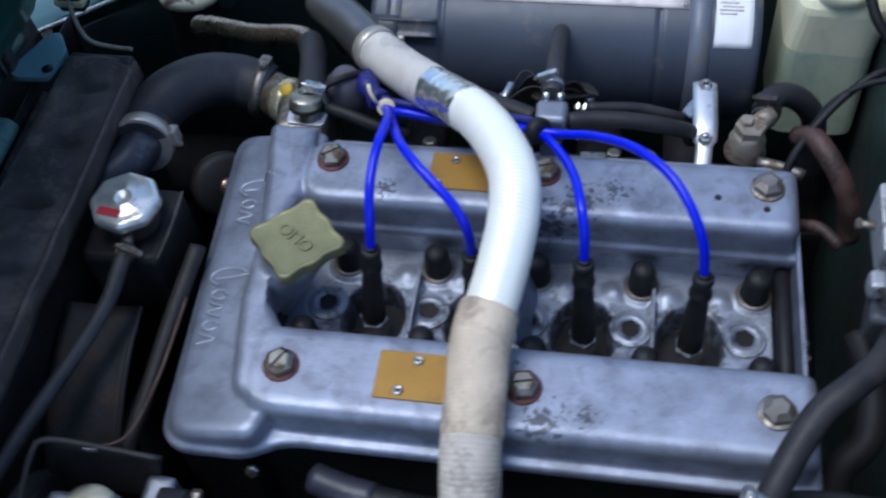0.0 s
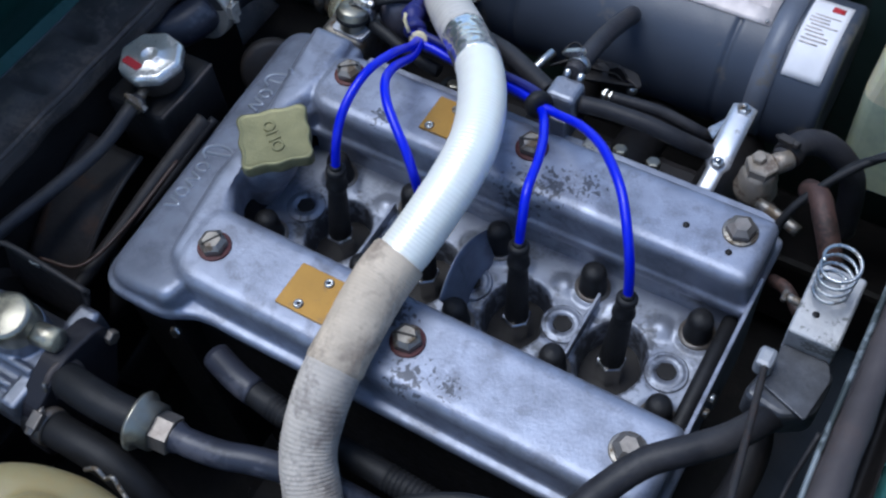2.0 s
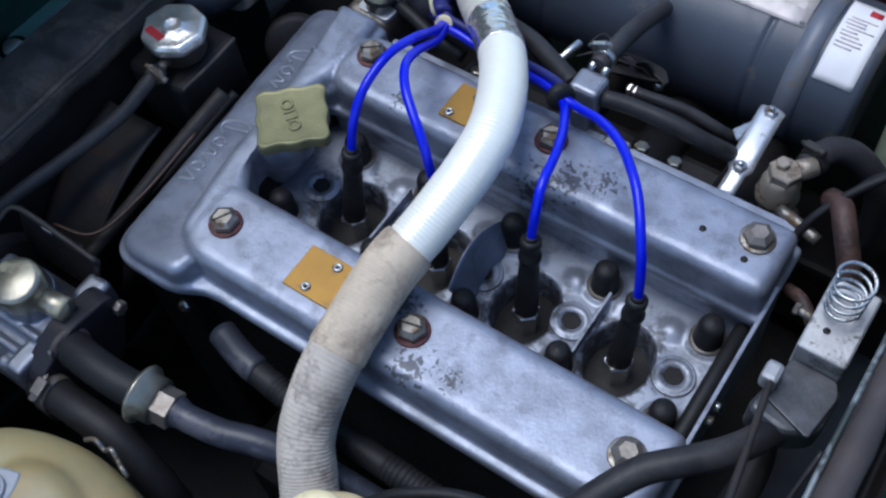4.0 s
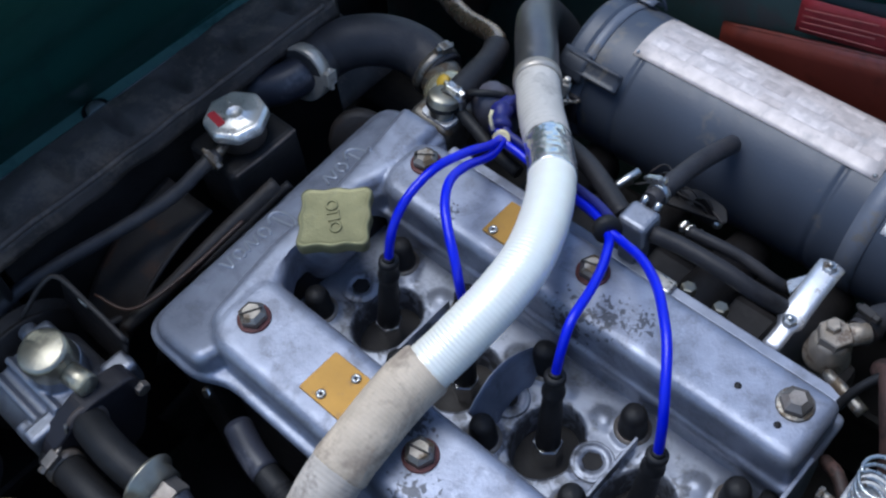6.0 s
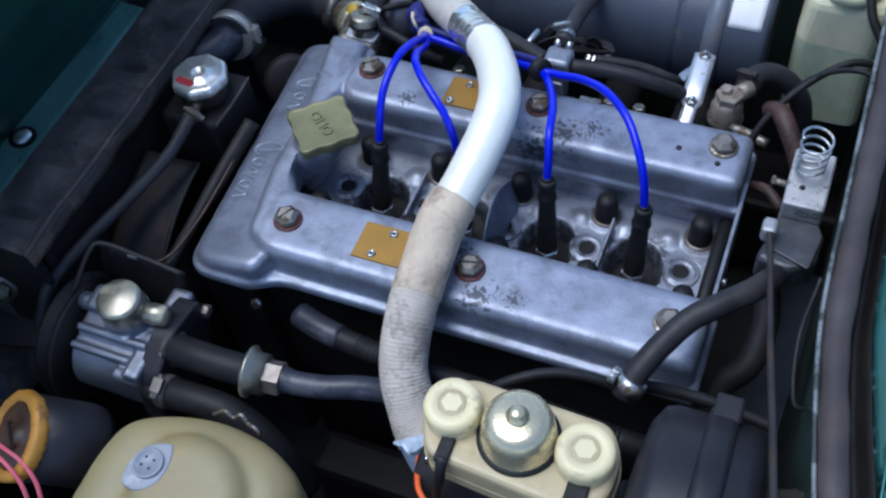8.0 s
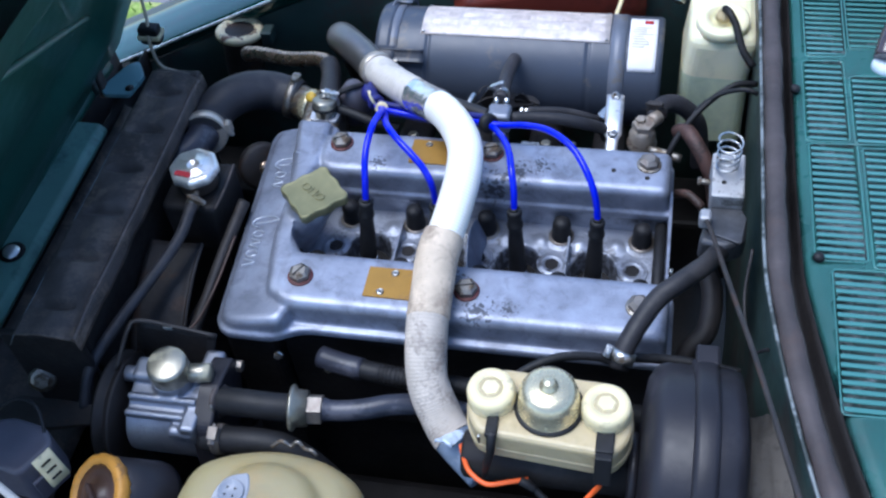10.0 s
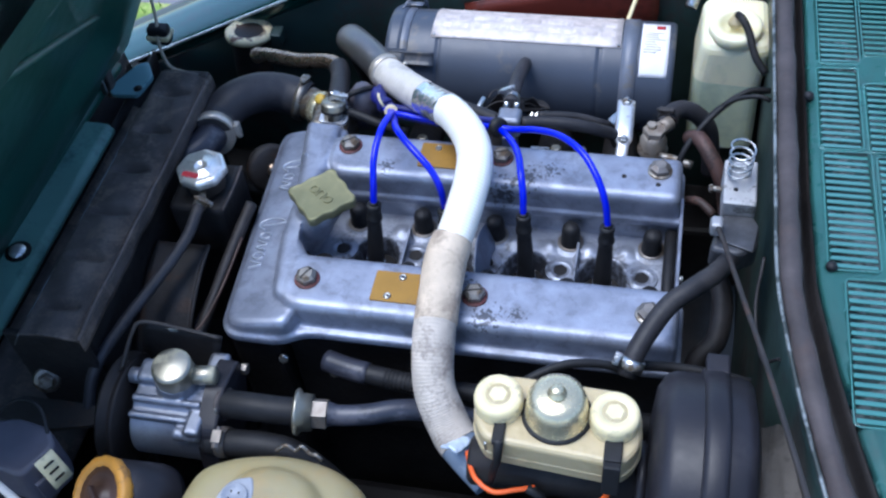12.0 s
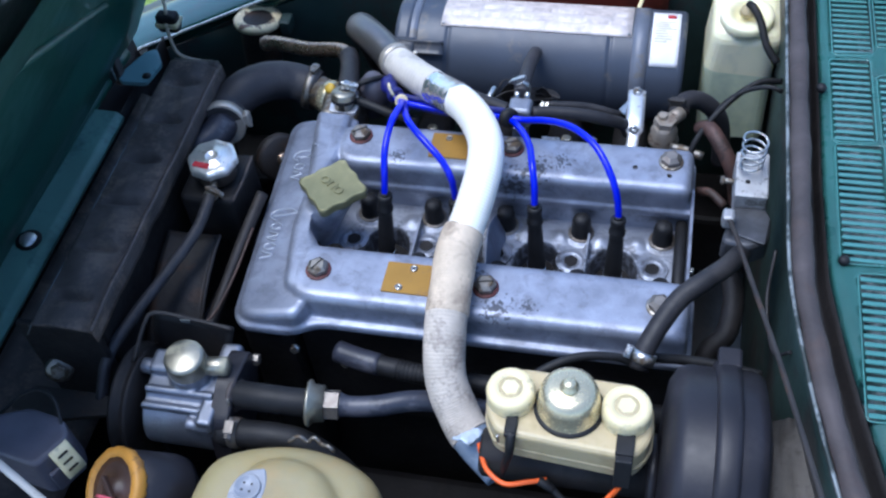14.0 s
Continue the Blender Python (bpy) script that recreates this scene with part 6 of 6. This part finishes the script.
# ---- the near front corner: pump, hoses, tank ----
def build_pump():
    pm = thing("belt_driven_pump", (-0.13, -0.155, 0.72), "bright cast aluminium belt-driven pump", "pump")
    # finned body, its section drawn in the y-z plane and drawn out along x
    sec = []
    for i in range(72):
        a = 2 * math.pi * i / 72
        y, z = math.cos(a), math.sin(a)
        r = 0.052
        for ac, wd, hh in ((1.30, 0.10, 0.004), (2.02, 0.10, -0.004)):
            r += hh * math.exp(-((a - ac) / wd) ** 2)
        sec.append((-0.155 + r * y * 1.0, 0.800 + r * z * 0.95))
    bm = prism(sec, -0.182, -0.095, 0.002, 2)
    bm.transform(Matrix(((0, 0, 1, 0), (1, 0, 0, 0), (0, 1, 0, 0), (0, 0, 0, 1))))
    box(-0.184, -0.150, -0.150, -0.118, 0.83, 0.862, 0.006, 3, bm)
    box(-0.112, -0.085, -0.118, -0.088, 0.81, 0.845, 0.006, 3, bm)
    box(-0.108, -0.088, -0.205, -0.165, 0.805, 0.848, 0.004, 2, bm)
    for y, z in ((-0.169, 0.8505), (-0.187, 0.8425)):
        rod((-0.181, y, z), (-0.095, y, z), 0.0044, 10, bm=bm)
    rod((-0.122, -0.199, 0.832), (-0.093, -0.199, 0.832), 0.0085, 16, bm=bm)
    lathe([(0.0, -0.03), (0.026, -0.03), (0.026, 0.0), (0.0, 0.0)], (-0.132, -0.142, 0.866), seg=24, bm=bm)
    melt(part("casting", bm, M_PUMP, pm), 0.0016, 3)
    part("cap", lathe([(0.0, 0.0), (0.0235, 0.0), (0.0245, 0.003), (0.0240, 0.027), (0.0228, 0.0302), (0.0195, 0.0318), (0.0, 0.0325)], (-0.131, -0.142, 0.862), (0.05, -0.1, 1), 36), M_YZINC, pm, "plated round filler cap")
    part("side_union", rod((-0.110, -0.140, 0.868), (-0.082, -0.136, 0.868), 0.0115, 20, 0.002), M_YZINC, pm)
    part("front_stud", rod((-0.196, -0.138, 0.848), (-0.176, -0.138, 0.848), 0.010, 14), M_PUMP, pm)
    ep = prism(rounded([(-0.215, 0.775), (-0.175, 0.752), (-0.12, 0.765), (-0.095, 0.82), (-0.10, 0.852), (-0.15, 0.862), (-0.20, 0.84)], 0.012), -0.094, -0.070, 0.003, 2)
    ep.transform(Matrix(((0, 0, 1, 0), (1, 0, 0, 0), (0, 1, 0, 0), (0, 0, 0, 1))))
    bmesh.ops.recalc_face_normals(ep, faces=ep.faces[:])
    end = part("end_plate", ep, M_SERVO, pm, "black end plate")
    for y, z in ((-0.191, 0.824), (-0.101, 0.832)):
        part("bolt", hexed((-0.071, y, z), (1, 0, 0), 0.013, 0.008), M_BOLTR, end)
    part("pulley", lathe([(0.0, 0.0), (0.058, 0.0), (0.072, -0.004), (0.074, 0.0), (0.066, 0.006), (0.066, 0.010), (0.074, 0.016), (0.072, 0.020), (0.0, 0.02)], (-0.218, -0.152, 0.785), (1, 0, 0), 48), M_BLACK, pm, "dark belt pulley")
    pm.location = pm.location + Vector((0.008, -0.003, 0.0))
    br = thing("pump_bracket", (-0.16, -0.10, 0.86), "rust-edged black sheet bracket behind the pump", "bracket")
    part("sheet", grid(8, 6, lambda u, v: (-0.205 + 0.10 * u + 0.02 * v, -0.10 + 0.012 * v, 0.80 + 0.085 * v - 0.015 * u * v), thick=0.003), M_BLACK, br)
    part("top_fold", tube([(-0.202, -0.138, 0.850), (-0.190, -0.104, 0.884), (-0.180, -0.090, 0.888), (-0.13, -0.088, 0.878), (-0.088, -0.088, 0.868)], 0.0028, 8), M_RUSTY, br)
    part("slot", prism(rect(-0.150, -0.138, -0.092, -0.088, 0.001), 0.877, 0.8815), M_LIP, br)
    h1 = hose("pump_pressure_hose", [(-0.074, -0.158, 0.838), (-0.050, -0.161, 0.844), (-0.020, -0.163, 0.848), (0.008, -0.162, 0.846), (0.027, -0.159, 0.843)], 0.0168, M_BOOT, "thick black hose from the pump with a plated union", "hose")
    part("clip_ring", lathe([(0.0168, -0.003), (0.0200, -0.002), (0.0200, 0.002), (0.0168, 0.003)], (-0.064, -0.16, 0.841), (1, -0.1, 0.2), 28), M_RADBLK, h1)
    part("union_flange", lathe([(0.0, 0), (0.026, 0.0), (0.0275, 0.002), (0.0275, 0.004), (0.0225, 0.007), (0.0215, 0.020), (0.0, 0.020)], (0.024, -0.159, 0.843), (1, 0.12, -0.08), 36), M_YZINC, h1, "yellow plated union")
    part("union_nut", hexed((0.044, -0.157, 0.8415), (1, 0.12, -0.08), 0.031, 0.018, spin=0.2), M_BOLTR, h1)
    hose("oil_cooler_hose", [(0.057, -0.155, 0.840), (0.080, -0.153, 0.838), (0.110, -0.148, 0.840), (0.140, -0.138, 0.840), (0.175, -0.128, 0.83), (0.22, -0.12, 0.81), (0.27, -0.115, 0.79)], lambda s, t: 0.0125 if s > 0.012 else 0.0145, M_CANIS_HOSE, "blue grey hose passing under the duct", "hose")
    h2 = hose("pump_return_hose", [(-0.078, -0.198, 0.816), (-0.045, -0.199, 0.822), (-0.010, -0.199, 0.825), (0.020, -0.199, 0.820), (0.048, -0.203, 0.802), (0.074, -0.209, 0.768), (0.09, -0.215, 0.72)], 0.0165, M_BOOT, "black return hose from the pump with a clamp", "hose")
    worm_clamp(h2, (-0.056, -0.199, 0.821), (1, 0, 0.1), 0.0168, (-0.1, -0.3, 1), 0.012, M_BOLTR)
    part("spring_clip", tube([(-0.066, -0.176, 0.858), (-0.064, -0.182, 0.842), (-0.067, -0.186, 0.83), (-0.063, -0.192, 0.842)], 0.0018, 6), M_NUT, h2)


def build_near_loom():
    def ribs(s, t):
        return 0.0126 + (0.0006 * (1 if math.sin(s * 2 * math.pi / 0.005) > 0 else -1) if 0.075 < s < 0.13 or 0.2 < s < 0.27 or 0.31 < s < 0.36 else 0)
    cd = hose("ribbed_conduit", [(0.038, -0.070, 0.8175), (0.070, -0.079, 0.820), (0.120, -0.086, 0.820), (0.18, -0.089, 0.818), (0.25, -0.090, 0.815), (0.33, -0.090, 0.808), (0.40, -0.09, 0.80), (0.44, -0.085, 0.79)], ribs, M_BOOT, "blue black cable conduit below the cover", "conduit", 0.0012)
    part("end_collar", tube([(0.033, -0.068, 0.8165), (0.050, -0.0735, 0.8180), (0.070, -0.079, 0.820), (0.090, -0.082, 0.820)], 0.0138, 20), M_CANIS_HOSE, cd, "smooth blue grey end sleeve")
    ex = thing("exhaust_side", (0.2, -0.09, 0.6), "dark castings below the cam cover, black for the depth", "manifold")
    # block coloured black for the shaded depth below the cover
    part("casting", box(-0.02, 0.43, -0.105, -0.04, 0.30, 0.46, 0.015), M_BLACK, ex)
    for x, y, z in ((-0.030, -0.058, 0.795), (0.035, -0.060, 0.78)):
        part("bolt_head", hexed((x, y, z), (0.1, -0.8, 0.5), 0.011, 0.006), M_STEEL, ex)
    part("ring_nut", lathe([(0.006, 0), (0.011, 0.0), (0.011, 0.004), (0.006, 0.004)], (0.138, -0.305, 0.80), (0.1, -0.5, 0.8), 20), M_STEEL, ex)


def build_tank():
    tk = thing("coolant_tank", (0.04, -0.33, 0.72), "yellowed translucent plastic coolant tank", "tank")
    out = rounded([(-0.066, -0.470), (-0.068, -0.290), (-0.058, -0.252), (-0.020, -0.232), (0.035, -0.220), (0.092, -0.228), (0.136, -0.252), (0.152, -0.300), (0.152, -0.470)], [0.04, 0.03, 0.02, 0.02, 0.03, 0.02, 0.02, 0.02, 0.04])
    bm = prism(out, 0.72, 0.878, 0.032, 5)
    prism(rounded([(-0.010, -0.420), (-0.006, -0.262), (0.030, -0.246), (0.075, -0.254), (0.108, -0.290), (0.108, -0.420)], 0.020), 0.80, 0.8925, 0.020, 4, bm)
    melt(part("shell", bm, M_TANK, tk), 0.003, 9)
    c = Vector((0.006, -0.296, 0.893))
    plate = prism(rounded([(0.019, -0.270), (0.026, -0.288), (0.024, -0.312), (0.008, -0.324), (-0.010, -0.321), (-0.0145, -0.300), (-0.005, -0.277)], [0.005, 0.012, 0.010, 0.010, 0.005, 0.012, 0.012]), 0.885, 0.8935, 0.002, 2)
    cap = part("vent_cap", plate, M_GREYCAP, tk, "worn blue grey pointed cap with four holes")
    part("cap_disc", lathe([(0.0, 0), (0.0150, 0), (0.0150, 0.0030), (0.0132, 0.0042), (0.0126, 0.0030), (0.0, 0.0030)], c, seg=32), M_GREYCAP, cap)
    for dx, dy in ((-0.0045, -0.0035), (0.0042, -0.0045), (-0.0038, 0.0046), (0.0048, 0.0038)):
        part("vent_hole", lathe([(0.0, 0), (0.0013, 0), (0.0012, 0.0005), (0.0, 0.0006)], c + Vector((dx, dy, 0.0030)), seg=10), M_BLACK, cap)
    part("strap_clip", tube([(0.022, -0.219, 0.858), (0.034, -0.215, 0.866), (0.044, -0.217, 0.860), (0.052, -0.214, 0.867), (0.061, -0.218, 0.860), (0.070, -0.221, 0.864), (0.076, -0.223, 0.858)], 0.0022, 8, 0.003), M_NUT, tk, "twisted wire clip")


def build_corner():
    oc = thing("ringed_filler", (-0.15, -0.30, 0.80), "dark cylinder with an orange toothed ring and brown centre", "filler")
    c, ax = Vector((-0.155, -0.308, 0.866)), Vector((-0.45, -0.40, 0.80)).normalized()
    part("cylinder", lathe([(0.0, -0.09), (0.042, -0.09), (0.044, -0.08), (0.044, -0.012), (0.0, -0.012)], c, ax, 36), M_SERVO, oc)
    part("ring", lathe([(0.034, -0.014), (0.044, -0.014), (0.0455, -0.010), (0.0455, -0.003), (0.043, 0.0), (0.0355, 0.001), (0.034, -0.004)], c, ax, 60, wave=lambda a: 1 + 0.012 * math.copysign(1, math.sin(a * 30))), M_ORANGE, oc, "orange toothed ring")
    part("centre", lathe([(0.0, 0.001), (0.012, 0.001), (0.014, -0.003), (0.026, -0.004), (0.035, -0.003), (0.035, -0.01), (0.0, -0.01)], c, ax, 36), M_BROWN, oc, "brown plastic centre")
    fin = box(-0.016, 0.016, -0.003, 0.003, -0.002, 0.007, 0.002)
    fin.transform(Matrix.Translation(c) @ ax.to_track_quat("Z", "Y").to_matrix().to_4x4())
    part("grip", fin, M_BROWN, oc)
    bx = thing("relay_box", (-0.27, -0.29, 0.84), "grey black plastic box with a pale label", "relay box")
    bm = prism(rounded([(-0.325, -0.288), (-0.2455, -0.3015), (-0.223, -0.260), (-0.240, -0.238), (-0.285, -0.230), (-0.335, -0.25)], 0.010), 0.81, 0.876, 0.006, 3)
    part("box", bm, M_BKPLAS, bx)
    part("sloped_side", prism([(-0.2425, -0.2965), (-0.2250, -0.2640), (-0.2200, -0.2667), (-0.2375, -0.2992)], 0.815, 0.850, 0.002), M_BKPLAS, bx)
    lb = part("label", grid(3, 3, lambda u, v: (-0.2365 + 0.0115 * u + 0.016 * (1 - v), -0.2854 + 0.0214 * u - 0.0086 * (1 - v), 0.838 + 0.037 * v), thick=0.005), M_CREAM, bx, "pale yellow label with unreadable marks")
    for k in range(3):
        part("print_bar", grid(2, 1, lambda u, v: (-0.2340 + 0.006 * u + 0.016 * (1 - 0.25 * k - 0.25) + 0.0005, -0.2815 + 0.0112 * u - 0.0086 * (1 - 0.25 * k - 0.25), 0.838 + 0.037 * (0.25 * k + 0.25) + 0.002 * v), thick=0.002), M_BLACK, lb)
    hose("thin_loop", [(-0.33, -0.24, 0.86), (-0.29, -0.215, 0.885), (-0.255, -0.222, 0.89), (-0.238, -0.25, 0.87), (-0.238, -0.27, 0.84)], 0.002, M_BOOT, "thin black wire looping over the relay box", "cable")
    hose("sheathed_cable", [(-0.36, -0.27, 0.905), (-0.29, -0.305, 0.895), (-0.22, -0.338, 0.885), (-0.16, -0.365, 0.87)], 0.0045, M_CHALK, "grey white sheathed cable", "cable")
    for k in range(2):
        hose("pink_wire", [(-0.165 - 0.006 * k, -0.320 - 0.008 * k, 0.868), (-0.145 - 0.006 * k, -0.325 - 0.008 * k, 0.876), (-0.124 - 0.008 * k, -0.330 - 0.009 * k, 0.874), (-0.106 - 0.010 * k, -0.340 - 0.008 * k, 0.862), (-0.096 - 0.010 * k, -0.356 - 0.006 * k, 0.842), (-0.092 - 0.010 * k, -0.374, 0.81)], 0.0022, M_PWIRE, "thin pink electric wire", "cable")
    # belts and the dark fan behind the radiator
    fn = thing("cooling_fan", (-0.18, 0.11, 0.6), "dark cooling fan behind the radiator", "fan")
    hub = Vector((-0.175, 0.10, 0.62))
    part("hub", lathe([(0.0, 0), (0.04, 0), (0.04, 0.03), (0.0, 0.03)], hub, (1, 0, 0), 28), M_BLACK, fn)
    for k in range(6):
        a = k * math.pi / 3 + 0.3
        d = Vector((0, math.cos(a), math.sin(a)))
        t = Vector((0, -math.sin(a), math.cos(a)))
        part("blade", grid(4, 6, lambda u, v: hub + d * (0.035 + 0.15 * v) + t * (u - 0.5) * (0.05 + 0.03 * v) + Vector((0.02 * (u - 0.5) + 0.015, 0, 0)), thick=0.002), M_BLACK, fn)
    al = thing("front_pulley", (-0.14, 0.27, 0.78), "dark idler pulley with a worn bronze centre", "pulley")
    part("wheel", lathe([(0.0, 0), (0.030, 0), (0.036, 0.004), (0.036, 0.016), (0.030, 0.02), (0.0, 0.02)], (-0.155, 0.272, 0.79), (0.6, -0.6, 0.4), 32), M_RUSTY, al)
    part("centre", lathe([(0.0, 0), (0.010, 0), (0.009, 0.004), (0.0, 0.005)], (-0.142, 0.260, 0.798), (0.6, -0.6, 0.4), 20), M_BRPIPE, al)
    hose("front_stay", [(-0.118, 0.13, 0.868), (-0.130, 0.06, 0.845), (-0.140, -0.01, 0.82), (-0.150, -0.07, 0.80)], 0.008, M_RUSTY, "rusty flat stay along the front of the engine", "stay")
    hose("belt_run", [(-0.128, 0.15, 0.84), (-0.150, 0.06, 0.80), (-0.175, -0.03, 0.775), (-0.20, -0.10, 0.77)], 0.0055, M_RUBBER, "black drive belt run", "belt")
    hose("dipstick_wire", [(-0.118, 0.08, 0.855), (-0.128, 0.0, 0.835), (-0.145, -0.055, 0.825), (-0.185, -0.07, 0.83)], 0.0018, M_BROWN, "thin brown wire by the engine front", "cable")
    # latch and cord at the far front corner
    lt = thing("bonnet_catch", (-0.50, 0.50, 0.70), "worn black bonnet catch with bright metal edges", "catch")
    part("plate", box(-0.552, -0.538, 0.505, 0.525, 0.68, 0.79, 0.003), M_RADBLK, lt)
    part("hook", tube([(-0.547, 0.497, 0.70), (-0.542, 0.490, 0.74), (-0.550, 0.495, 0.775)], 0.005, 8), M_STEEL, lt)
    cd = thing("hanging_cord", (-0.42, 0.52, 0.8), "beige cord through a black and cream clip", "cord")
    part("cord", tube([(-0.47, 0.62, 0.86), (-0.455, 0.585, 0.80), (-0.450, 0.560, 0.765), (-0.435, 0.545, 0.730), (-0.40, 0.54, 0.722), (-0.37, 0.535, 0.725)], 0.003, 8), M_CORD, cd)
    part("clip", box(-0.472, -0.435, 0.566, 0.59, 0.755, 0.790, 0.005), M_BOOT, cd)
    part("clip_band", box(-0.474, -0.433, 0.563, 0.593, 0.766, 0.776, 0.003), M_CREAM, cd)
    gs = thing("headlamp_panel", (-0.48, 0.52, 0.66), "pale teal inner headlamp panel with a round hole", "panel")
    part("sheet", prism(rounded([(-0.548, 0.511), (-0.535, 0.496), (-0.488, 0.498), (-0.478, 0.550), (-0.502, 0.588), (-0.520, 0.578)], 0.008), 0.692, 0.700, 0.002), M_PALE, gs)
    part("hole", lathe([(0.0, 0), (0.008, 0), (0.008, 0.001), (0.0, 0.001)], (-0.492, 0.514, 0.7005), (0.0, 0, 1), 16), M_BLACK, gs)


build_radiator()
build_cooling_hoses()
build_horn()
build_air_cleaner()
build_intake_side()
build_washer_bottle()
build_spring_box()
build_lining()
build_brakes()
build_pump()
build_near_loom()
build_tank()
build_corner()
